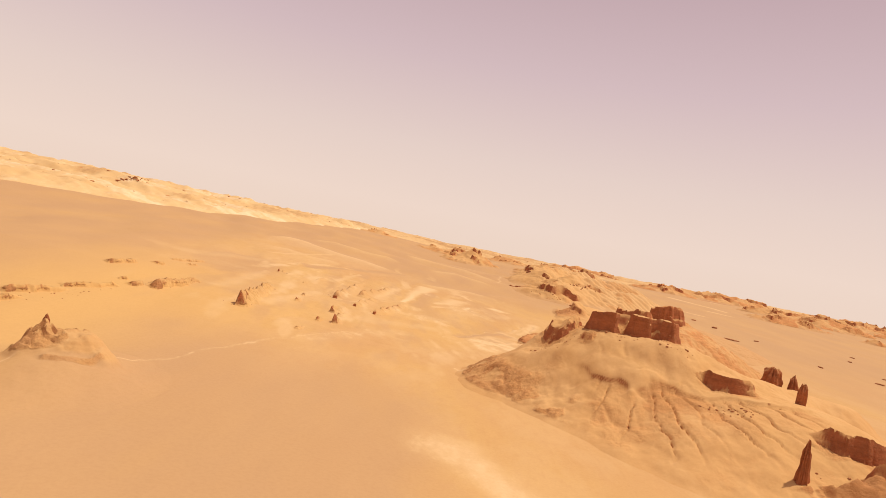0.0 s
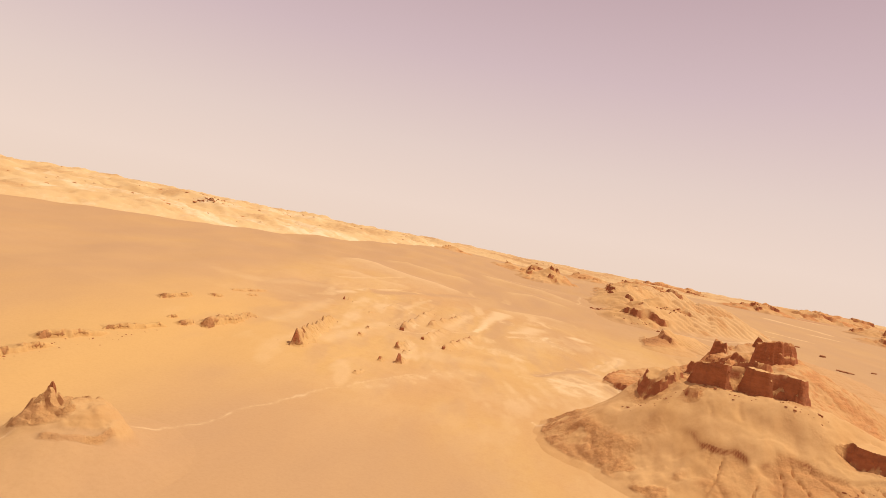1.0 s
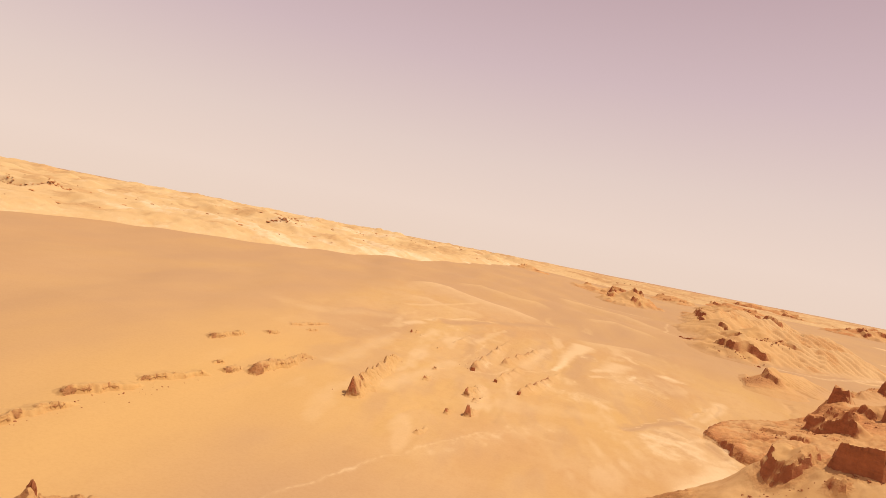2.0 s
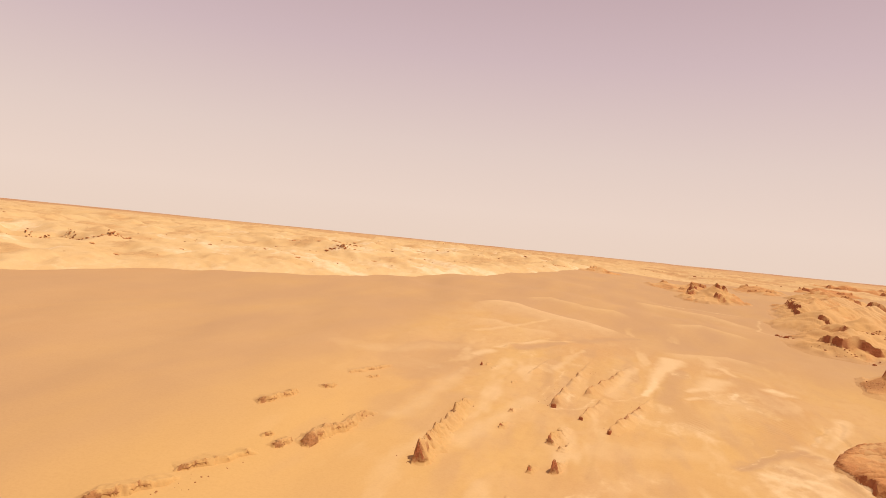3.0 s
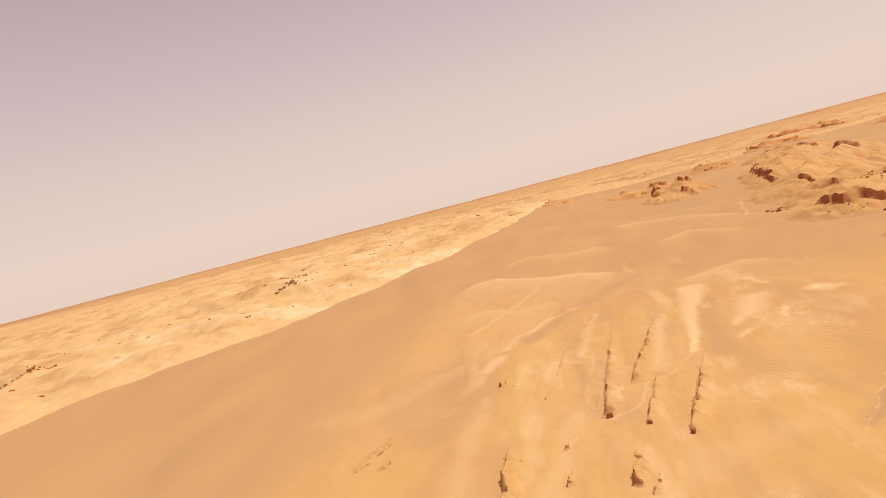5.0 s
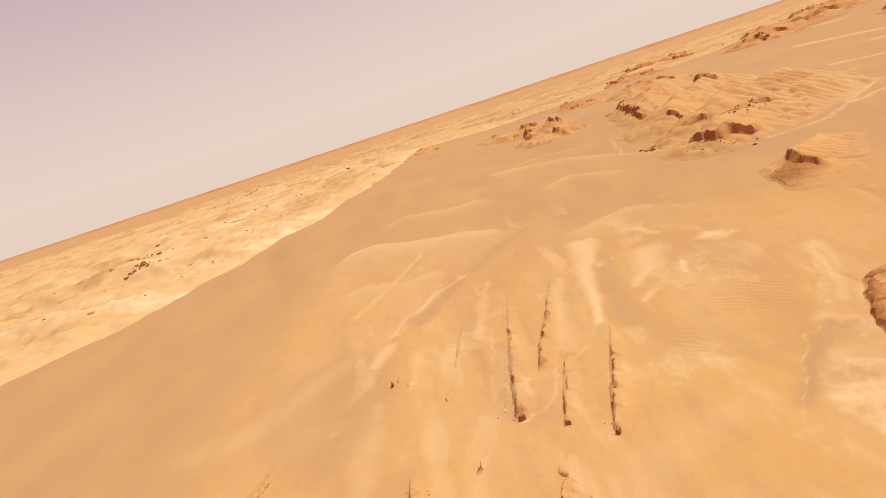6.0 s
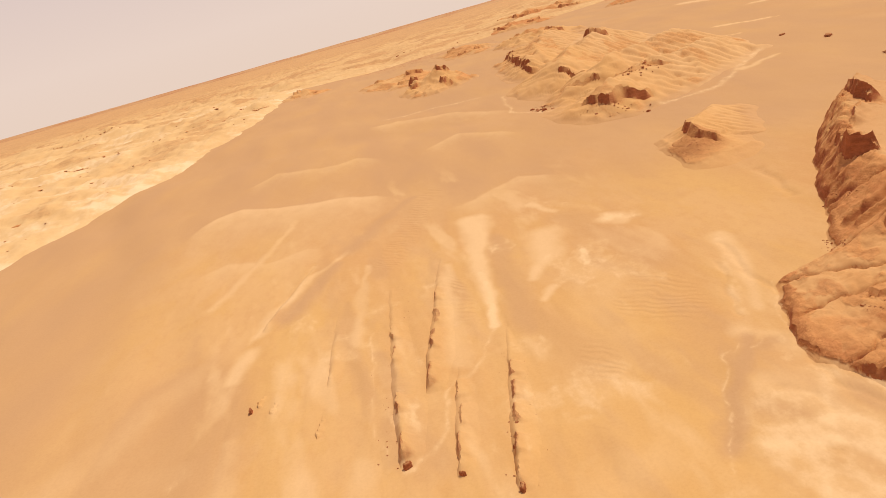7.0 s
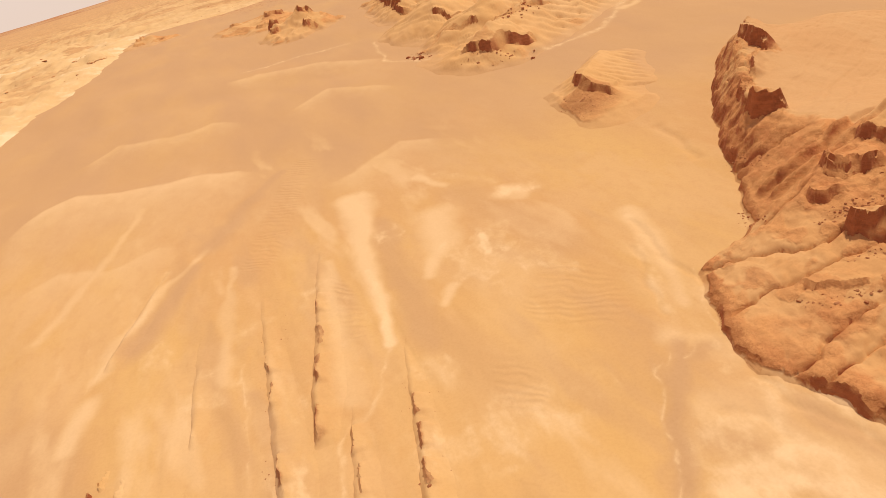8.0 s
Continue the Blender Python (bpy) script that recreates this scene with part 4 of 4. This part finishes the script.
    h = h - 0.34 * furrow ** 2 * (0.2 + 0.8 * sunny) * step(0.8, 2.5, d) * step(0.1, 1.0, h) * step(217, 222, wy)
    h = h + (0.12 * fbm(x / 1.5, y / 1.5, 3, 64) + 0.10 * np.maximum(blocks(x, y, 0.7, 66), 0) * step(47, 44, wx)) * step(0, 0.6, h)
    land = start(h, np.clip(0.75 * step(9, 4, np.hypot(wx - 43.5, wy - 216)) + 0.3 * step(0.1, 0.5, fbm(x / 5, y / 5, 3, 65)), 0, 1))
    land["grit"] = 0.8 * step(8, 3, np.hypot(wx - 44, wy - 217))
    scarp(land, x, y, [(48.0, 228.6), (46.0, 225.2), (44.9, 221.2), (45.4, 217.4), (47.0, 214.4), (49.2, 213.4)], 1.7, 6.0, 431, 0.6, 0.9)
    return land


def hill(x, y):
    """The long striped hill: ribs that run north-east, with fluted eastern flanks."""
    wx, wy = x + 2.0 * fbm(x / 11, y / 11, 3, 71), y + 2.0 * fbm(x / 11, y / 11, 3, 72)
    a = 7.2 - 0.48 * to_line(wx, wy, [(48, 272), (60, 278), (76, 288), (93, 297)])[0]
    b = 10.0 - 0.48 * to_line(wx, wy, [(56, 296), (70, 303), (90, 314)])[0]
    c = 9.2 - 0.45 * to_line(wx, wy, [(53, 325), (62, 340), (76, 360), (86, 372)])[0]
    e = 7.0 - 0.38 * to_line(wx, wy, [(56, 362), (62, 400), (80, 430)])[0]
    low = 1.5 - 0.30 * to_line(wx, wy, [(37.5, 284), (41, 272), (50, 265)])[0]
    h = smax(smax(smax(smax(a, b, 1.0), c, 1.0), low, 0.6), e, 1.0)
    flute = np.abs(np.sin((x * 0.62 + y * 0.78 + 1.6 * fbm(x / 14, y / 14, 3, 73)) * 0.95))
    h = h - 1.1 * (1 - flute) ** 1.5 * step(58, 68, wx) * step(0.2, 2, h)
    rills = ridged((wx * 0.7 + wy * 0.7) / 3.0, (wx - wy) / 40, 2, 77)
    h = h - 0.8 * step(0.55, 1.0, rills) * step(66, 54, wx) * step(0.4, 2, h)
    h = h + step(0, 1, h) * (0.35 * fbm(x / 5, y / 5, 4, 74) - 1.0 * step(0.6, 1, ridged(x / 12, y / 14, 3, 75)) + 2.0 * step(72, 58, wx) * (ridged((x + 0.5 * y) / 7, (y - 0.4 * x) / 14, 4, 78) - 0.6))
    land = start(h, np.clip(0.55 * step(0.0, 0.5, fbm(x / 9, y / 9, 4, 76)), 0, 1))
    land["grit"] = 0.5 * step(0.1, 0.5, fbm(x / 6, y / 6, 4, 761)) * step(75, 60, wx)
    land["light"] = 0.08 + 0.3 * step(55, 75, wx)
    scarp(land, x, y, [(40, 273), (41.6, 267.8), (45.8, 264.6), (50.5, 265.2), (54.5, 264.2), (58, 265)], 2.2, 9.0, 441, 0.9, 1.4)
    scarp(land, x, y, [(53, 281), (57.5, 278.2), (62.5, 279.6), (66.5, 282.4), (71, 280)], 1.4, 6.0, 442, 0.9, 1.6)
    scarp(land, x, y, [(44, 300), (47, 292), (53, 289)], 0.8, 4.0, 443, 0.9, 1.6)
    scarp(land, x, y, [(74, 366), (80, 361), (85, 362)], 2.2, 4.0, 444, 1.0, 1.8)
    scarp(land, x, y, [(53, 420), (50, 398), (47, 370), (47.5, 352), (52, 345)], 2.4, 8.0, 445, 1.2, 3.0)
    scarp(land, x, y, [(48, 318), (52, 312), (58, 312)], 1.1, 5.0, 446, 0.9, 1.8)
    return land


def far_hill(x, y, seed, cx, cy, a, b, high):
    wx, wy = x + 3 * fbm(x / 14, y / 14, 3, seed), y + 3 * fbm(x / 14, y / 14, 3, seed + 1)
    r = np.hypot((wx - cx) / a, (wy - cy) / b)
    h = 0.75 * high * (1.05 - r) + 0.60 * high * (ridged(x / 11, y / 12, 4, seed + 2) - 0.6) * step(1.3, 0.9, r)
    land = start(h, np.clip(step(0.0, 0.4, fbm(x / 14, y / 14, 4, seed + 3)), 0, 1))
    for k in range(4):
        ox, oy = cx + a * (0.5 * math.cos(2.1 * k + seed) - 0.1), cy + b * (0.55 * math.sin(1.7 * k + seed) - 0.2)
        w = a * (0.16 + 0.05 * (k % 3))
        scarp(land, x, y, [(ox - w, oy + 0.5 * w), (ox - 0.4 * w, oy - 0.1 * w), (ox + 0.5 * w, oy), (ox + w, oy + 0.2 * w)], 0.30 * high, 0.35 * a, seed + 20 + k, 1.2, 2.6)
    return land


def thing(name, parts, x, y, label, category, group=""):
    base = empty(name, x, y)
    for part_, note in parts:
        under(part_, base, note)
    return tagged(base, label, category, group)


def noted(made, slope_note, face_note):
    return [(made[0], slope_note)] + [(ob, face_note) for ob in made[1:]]


thing("butte", noted(relief("slope", (-2, 90, 38, 128), 0.2, mound1, mound_mat), "gullied ochre talus slope", "dark red broken cap rock wall") + [
    (crag("block", 52.0, 97.5, 2.0, 1.5, 30, 4.5, 9.6, 405, crag_mat, taper=0.6, rough=0.3), "weathered red rock knob"),
    (crag("block", 55.0, 97.0, 1.2, 1.0, 60, 4.5, 9.0, 407, crag_mat, taper=0.5, rough=0.3), "weathered red rock knob"),
    (crag("pillar", 48.6, 83.0, 0.7, 0.55, 10, 4.4, 9.5, 406, crag_mat, taper=0.75, rough=0.25), "upright weathered rock pillar"),
    (crag("pillar", 39.3, 64.0, 1.1, 0.6, 40, 1.4, 6.1, 408, crag_mat, taper=0.3, rough=0.3, dome=0.2), "dark leaning rock spire"),
], 30, 90, "gullied ochre butte with a dark red cap rock", "butte")

thing("butte", noted(relief("slope", (14, 112, 110, 234), 0.22, mound2, red_mat), "reddish gullied slope above a scarped bench", "dark red broken rock wall"),
      50, 170, "broad reddish butte with broken dark rock walls", "butte")
thing("mound", noted(relief("slope", (30, 76, 200, 252), 0.3, horn, mound_mat), "furrowed tan sand slope", "dark hollow scarp"),
      46, 214, "small tan mound with a dark broken scarp", "mound")
thing("yardang", noted(relief("slope", (24, 122, 252, 450), 0.65, hill, mound_mat), "fluted tan slope", "long dark undercut scarp"),
      55, 290, "long striped tan hill with dark undercut scarps", "hill")


def fin_shape(x0, y0, length, width, high, lean, seed, rough=1.0, crag_=1.0, even=0.0, sides=(0.32, 1.0)):
    """A wind-cut ridge: a steep prow at (x0, y0), a tail that thins out to the north; lean: degrees east of north; sides: how broad its west and east flanks are."""
    ca, sa = math.cos(radians(lean)), math.sin(radians(lean))

    def shape(x, y):
        q = min(width, 1.6)
        wx, wy = x + 0.35 * rough * q * fbm(x / q, y / q, 3, seed), y + 0.35 * rough * q * fbm(x / q, y / q, 3, seed + 1)
        along = (wx - x0) * sa + (wy - y0) * ca
        u, v = along / length, (wx - x0) * ca - (wy - y0) * sa
        v = v + 0.45 * width * max(0.0, rough - 0.4) * fbm(along / 4.5, 0 * u, 3, seed + 3)
        up = step(-0.35, 0.45 + 2.2 * (1 - crag_), along)
        tail = np.clip(1 - u, 0, 1)
        jag = 1 - 0.30 * rough * step(-0.1, 0.7, fbm(along / 2.2, 0 * u, 3, seed + 2)) - 0.14 * rough * (blocks(along, 0 * u, 0.7, seed + 7) > 0.3)
        crest = high * up * (0.35 * tail ** 0.5 + 0.65 * np.exp(-np.maximum(along, 0) / (0.30 * length))) * jag
        crest = crest * (1 - even) + even * high * up * step(1.0, 0.8, u) * jag
        w = width * (0.55 + 0.45 * step(0, 3 * width, along)) * (0.5 + 0.5 * tail)
        side = np.where(v < 0, np.abs(v) / (sides[0] * w), np.abs(v) / (sides[1] * w))
        h = crest * (1.06 - side ** np.where(v * (sides[1] - sides[0]) > 0, 0.8, 1.5))
        h = np.maximum(h, -0.45)
        h = np.where((along < -0.6) | (u > 1), -0.5, h) - 0.04
        # cracks down the flanks, chipped blocks between them
        split_ = np.abs(vnoise(along / 0.75 + 0.25 * v, v / 2.5, seed + 5))
        h = h + step(0.08, 0.4, h) * rough * high * (0.05 * fbm(x / 0.5, y / 0.5, 3, seed + 4) + 0.07 * np.maximum(blocks(x, y, 0.42, seed + 6), 0) - 0.13 * step(0.16, 0.0, split_))
        bare = np.clip(0.9 * step(1.2 * width + 0.4, 0.0, along) + 0.45 * step(0.3 * high, 0.7 * high, h) * rough, 0, 1) * crag_
        land = start(h, bare * step(0.02, 0.3, h))
        land["grit"] = np.clip(0.8 * step(1.2 * width, 0.0, along) + 0.5 * rough * step(0.2, 0.02, split_) * step(0.15, 0.4, h), 0, 1)
        # the steep prow stands out as bare rock
        face = (along < 0.4 * width + 0.25) & (side < 1.0) & (h > 0.3 * high) & (crag_ > 0.9)
        land["ids"], land["count"] = np.where(face, 1, 0), 1
        return land

    return shape


def fin(name, x0, y0, length, width, high, lean, seed, label, group="", res=0.16, material=None, rough=1.0, crag_=1.0, notches=(), even=0.0, sides=(0.32, 1.0), prow=None):
    pad = width * max(1.0, *sides) + 1.2
    dx, dy = length * math.sin(radians(lean)), length * math.cos(radians(lean))
    box = (min(x0, x0 + dx) - pad, max(x0, x0 + dx) + pad, y0 - 1.5, y0 + dy + 1.0)
    plain_shape = fin_shape(x0, y0, length, width, high, lean, seed, rough=rough, crag_=crag_, even=even, sides=sides)

    def shape(x, y):
        land = plain_shape(x, y)
        for k, (a, b) in enumerate(notches):
            at = lambda s: (x0 + s * math.sin(radians(lean)), y0 + s * math.cos(radians(lean)))
            (px, py), (qx, qy) = at(a), at(b)
            scarp(land, x, y, [(qx - 0.35, qy), (0.5 * (px + qx) - 0.55, 0.5 * (py + qy)), (px - 0.35, py)], 0.55, 1.2, seed + 50 + k, 0.35, 0.9)
        return land

    made = relief("ridge", box, res, shape, material or ridge_mat, face_material=prow, face="outcrop", covered=True)
    return thing(name, noted(made, "", "dark red rock outcrop"), x0, y0, label, "ridge", group)


def pyramid(x, y):
    """A low sand apron that carries a stepped, pointed mound with a rounded shoulder."""
    wx, wy = x + 0.5 * fbm(x / 3, y / 3, 3, 81), y + 0.5 * fbm(x / 3, y / 3, 3, 82)
    apron = 2.3 * np.exp(-(np.hypot((wx + 31.6) / 6.0, (wy - 57.4) / 7.0)) ** 2) - 0.25
    tip = 4.2 - 1.0 * np.hypot(np.where(wx > -33.8, 0.85, 1.35) * (wx + 33.8), 0.95 * (wy - 57.7)) ** 0.95
    lobe = -smax(-(5.0 - 1.05 * np.hypot((wx + 31.4) * 0.9, wy - 59.0)), -3.5 + 0 * wx, 0.4)
    h = smax(smax(tip, lobe, 0.35), apron, 0.15)
    body_ = step(0.15, 0.6, smax(tip, lobe, 0.3) - apron)
    t = h / 0.45
    h = h * (1 - 0.35 * body_) + 0.35 * body_ * 0.45 * (np.floor(t) + step(0.3, 0.8, t - np.floor(t)))
    # west side: rougher rock, with its shade also put into the colour
    rough_shade = step(-31.4, -33.2, wx - 0.25 * (wy - 57))
    h = h + body_ * (0.10 * fbm(x / 0.8, y / 0.8, 3, 83) + (0.06 + 0.17 * rough_shade) * blocks(x, y, 0.6, 86) - 0.16 * step(0.78, 1, ridged(x / 1.1, y / 1.1, 2, 84)))
    land = start(h, body_ * np.clip(0.15 + 0.4 * rough_shade + 0.3 * step(0.1, 0.5, fbm(x / 2, y / 2, 3, 85)), 0, 1))
    land["grit"] = body_ * np.clip(0.3 * rough_shade + 0.4 * step(0.1, 0.5, fbm(x / 1.5, y / 1.5, 3, 87)), 0, 1)
    land["cover"] = 1 - body_
    scarp(land, x, y, [(-36.4, 59), (-35.4, 57.0), (-34.2, 56.0)], 0.6, 1.0, 451, 0.35, 0.6)
    scarp(land, x, y, [(-34.4, 57.2), (-33.4, 56.3), (-32.2, 56.6), (-31.4, 57.4)], 0.4, 0.9, 452, 0.3, 0.6)
    scarp(land, x, y, [(-33.0, 54.6), (-30.6, 54.9), (-28.8, 56.8), (-28.2, 59)], 0.3, 1.0, 453, 0.35, 0.7)
    return land


thing("mound", noted(relief("slope", (-47, -17, 41, 75), 0.15, pyramid, ridge_mat), "", "broken brown ledge") + [
    (crag("outcrop", -33.9, 57.7, 0.42, 0.36, 20, 4.2, 5.5, 441, crag_mat, taper=0.45, dome=0.3, rough=0.35, rings=12, around=48), "dark pointed rock tip"),
], -32, 59, "small stepped tan mound with a pointed rock tip", "mound")

WALL = "low broken ochre ridge half buried in sand"
ROW = "wall of low ridges"
for k, (x, y, n, w, hh, lean) in enumerate([(-51.0, 69.5, 9.5, 1.5, 1.5, 8), (-52.2, 79.0, 10.0, 1.5, 1.5, 18), (-50.4, 89.0, 9.5, 1.3, 1.2, 24), (-46.3, 99.6, 3.2, 1.2, 1.2, 10),
                                             (-48.9, 101.0, 1.8, 0.8, 0.9, 10), (-55.2, 109.6, 9.0, 1.2, 1.2, 4), (-53.4, 123.2, 4.2, 1.0, 0.9, 8), (-55.2, 135.5, 14.5, 1.0, 1.0, 8), (-51.9, 136.2, 3.4, 0.9, 0.9, 8)]):
    fin("ridge", x, y, n, 0.9 * w, 0.66 * hh, lean, 501 + 11 * k, WALL, ROW, rough=1.0, even=0.75, sides=(2.4, 0.5))
fin("ridge", -44.4, 103.0, 18.5, 1.4, 1.5, 3, 650, "wind-cut ochre ridge with a dark prow", ROW, even=0.5, sides=(1.6, 0.7))
fin("ridge", -32.0, 106.8, 34.0, 2.4, 2.5, -6, 510, "tall wind-cut ochre fin with a dark steep prow", "fins", rough=0.8, prow=crag_mat, even=0.4)
STUMP = "small dark rock stump with a sand tail"
for k, (x, y, r, hh, tail) in enumerate([(-21.0, 102.6, 0.9, 1.2, 4), (-20.2, 115.2, 0.9, 1.2, 4), (-17.4, 117.6, 0.9, 2.0, 6), (-19.8, 128.6, 1.6, 2.0, 11),
                                         (-17.6, 126.6, 0.7, 1.2, 6), (-27.2, 128.6, 0.9, 1.2, 5), (-27.6, 138.4, 0.7, 0.9, 5), (-32.0, 156.0, 0.5, 0.6, 5),
                                         (-39.3, 165.4, 0.7, 0.8, 2.5), (-37.7, 163.2, 0.6, 0.6, 2.5)]):
    fin("stump", x, y, tail, r + 0.3, hh, 9, 520 + k, STUMP, "rock stumps", 0.13, prow=crag_mat)

STREAK = "long low sand-blasted ridge with a dark broken edge"
fin("ridge", -22.6, 148.0, 44.0, 3.4, 1.25, 2, 541, STREAK, "streak ridges", 0.22, sand_mat, 0.3, 0.5, [(0.5, 5), (8, 13), (20, 25), (26, 31)])
fin("ridge", -41.0, 186.0, 25.0, 3.0, 0.7, 17, 545, "long low smooth sand ridge", "streak ridges", 0.3, sand_mat, 0.2, 0.2)
fin("ridge", -30.5, 166.0, 22.0, 2.4, 0.6, 3, 546, "long low smooth sand ridge", "streak ridges", 0.3, sand_mat, 0.3, 0.3)
fin("ridge", -18.6, 160.0, 41.0, 3.2, 1.15, 10, 542, STREAK, "streak ridges", 0.22, sand_mat, 0.3, 0.5, [(1, 6), (9, 15), (16, 22), (24, 29)])
fin("ridge", -17.4, 144.8, 20.0, 2.6, 1.0, 9, 543, STREAK, "streak ridges", 0.22, sand_mat, 0.3, 0.5, [(2, 6), (7, 12), (13, 17)])
fin("ridge", -12.4, 141.0, 32.0, 2.6, 1.1, 11, 544, STREAK, "streak ridges", 0.2, sand_mat, 0.3, 0.5, [(4.5, 8), (9.5, 13), (13.5, 17.5), (18, 22)])

# far hills of broken rock on the plain
for k, (cx, cy, a, b, high) in enumerate([(16, 402, 17, 20, 8.5), (4, 450, 22, 26, 5.0), (84, 470, 22, 34, 7.0), (50, 520, 18, 30, 5), (-52, 500, 14, 16, 4),
                                          (215, 405, 24, 18, 6), (262, 440, 30, 20, 7), (300, 520, 40, 26, 8), (250, 372, 8, 6, 4), (255, 640, 60, 30, 9),
                                          (380, 600, 50, 30, 9), (150, 700, 60, 30, 8), (480, 560, 50, 40, 10), (420, 430, 36, 24, 8), (560, 480, 50, 36, 9), (330, 455, 22, 16, 7), (235, 470, 20, 14, 6), (350, 390, 20, 14, 6), (190, 560, 30, 18, 7), (310, 700, 60, 26, 10), (520, 700, 70, 34, 12), (110, 620, 30, 20, 6)]):
    shape = (lambda c: lambda x, y: far_hill(x, y, *c))((600 + 50 * k, cx, cy, a, b, high))
    made = relief("slope", (cx - 1.6 * a, cx + 1.6 * a, cy - 1.6 * b, cy + 1.6 * b), max(0.6, a / 40), shape, mound_mat if k < 5 else red_mat, covered=False)
    thing("rock_outcrop", noted(made, "", "dark broken rock wall"), cx, cy, "distant reddish outcrop of broken rock", "outcrop", "far outcrops")

# loose stones and slabs
rng = np.random.default_rng(5)


def top_of(x, y, shape):
    return ground_z(x, y) + np.maximum(shape(x, y)["h"], 0)


def flats(x, y):
    h, carried = badlands(x, y)
    return {"h": h}


def strew(name, shape, lines, count, spread_, sizes, seed, label, material=crag_mat, flat=0.6):
    r = np.random.default_rng(seed)
    k = r.integers(0, len(lines), count)
    a, b, t = np.array([l[0] for l in lines])[k], np.array([l[1] for l in lines])[k], r.uniform(0, 1, (count, 1))
    p = a + (b - a) * t + r.normal(0, spread_, (count, 2))
    if shape is flats:
        p = p[beyond_foot(p[:, 0], p[:, 1]) > 5]
        count = len(p)
    s = sizes[0] * (sizes[1] / sizes[0]) ** (r.uniform(0, 1, count) ** 2.2)
    z = top_of(p[:, 0], p[:, 1], shape) if shape else ground_z(p[:, 0], p[:, 1])
    ob = rubble(name, np.column_stack([p, z + 0.05 * s]), s, seed, material, flat)
    return tagged(ob, label, "stones", kind="stuff")


strew("rubble", mound1, [((15, 95), (20, 93)), ((22, 93.5), (28, 91.5)), ((28, 90), (35, 86.5)), ((34, 78), (39, 75.5)), ((42, 65), (57, 64)), ((46, 60), (57, 59))], 170, 0.6, (0.07, 0.24), 31, "small red stones fallen below the cap rock")
strew("rubble", mound2, [((45, 180), (45, 173)), ((38, 158), (42, 155)), ((40, 157), (45, 154.5)), ((35, 151), (41, 145)), ((28, 150), (33, 146)),
                         ((38, 170), (36, 164)), ((46, 158), (55, 147))], 320, 0.5, (0.07, 0.26), 32, "small dark red stones below the broken walls")
strew("rubble", horn, [((42.5, 222), (44, 214)), ((41, 220), (43, 212))], 70, 0.8, (0.08, 0.22), 33, "small dark stones below the scarp")
strew("rubble", hill, [((41, 266), (54, 259)), ((46, 352), (50, 400)), ((36, 300), (34, 292)), ((55, 277), (67, 281))], 110, 1.6, (0.15, 0.7), 34, "dark stones at the foot of the hill")
strew("gravel", None, [((-24, 148), (-20, 190)), ((-12, 141), (-7, 165)), ((-45, 103), (-44, 120)), ((-51, 70), (-47, 95)), ((-32, 107), (-35, 140))], 260, 1.0, (0.05, 0.16), 35, "scattered small stones beside the low ridges")


# stones added along each ledge stand in for the shade of its overhang
for k, (pts, drop) in enumerate(LEDGES):
    line = list(zip(pts, pts[1:]))
    strew("ledge", flats, line, 34 * len(line), 0.45, (0.3, 0.85), 960 + k, "broken line of dark weathered rock on the badlands", red_mat, 0.4)
strew("ledges", flats, [((-200, 220), (-130, 300)), ((-180, 300), (-110, 420)), ((-300, 300), (-140, 500)), ((-120, 500), (60, 640)), ((60, 640), (300, 760)), ((-260, 200), (-190, 230)), ((-80, 420), (-75, 520))], 420, 26.0, (0.3, 1.3), 36, "dark weathered rock ledges on the pale badlands", red_mat, 0.35)


def slab(x, y, r, high, turn, seed, label="low dark rock slab on the sand plain", group="plain slabs"):
    z = float(ground_z(x, y))
    ob = crag("boulder", x, y, r, 0.5 * r, turn, z - 0.3, z + high, seed, crag_mat, taper=0.8, rough=0.35, rings=8, around=40)
    return tagged(ob, label, "rock", group)


for k, (x, y, r, hh) in enumerate([(127, 257, 1.2, 0.3), (120, 281, 2.0, 0.5), (128, 214, 1.0, 0.3), (140, 202, 1.3, 0.3), (150, 215, 0.9, 0.25), (118, 300, 1.2, 0.4), (160, 250, 1.3, 0.3), (172, 268, 1.1, 0.3),
                                   (112, 246, 3.0, 0.3), (34.5, 291, 0.8, 0.7), (36.5, 289, 0.6, 0.5)]):
    slab(x, y, r, hh, 20 + 37 * k, 900 + k)
for k, (x, y, r) in enumerate([(-22.4, 147.9, 0.5), (-12.3, 141.2, 0.5), (-11.6, 146.6, 0.4), (-17.3, 145.0, 0.32), (-10.6, 150.2, 0.36), (-40.2, 164.6, 0.4)]):
    slab(x, y, r, 0.55 * r + 0.35, 15 + 50 * k, 930 + k, "small dark rock at the head of a sand ridge", "ridge stones")
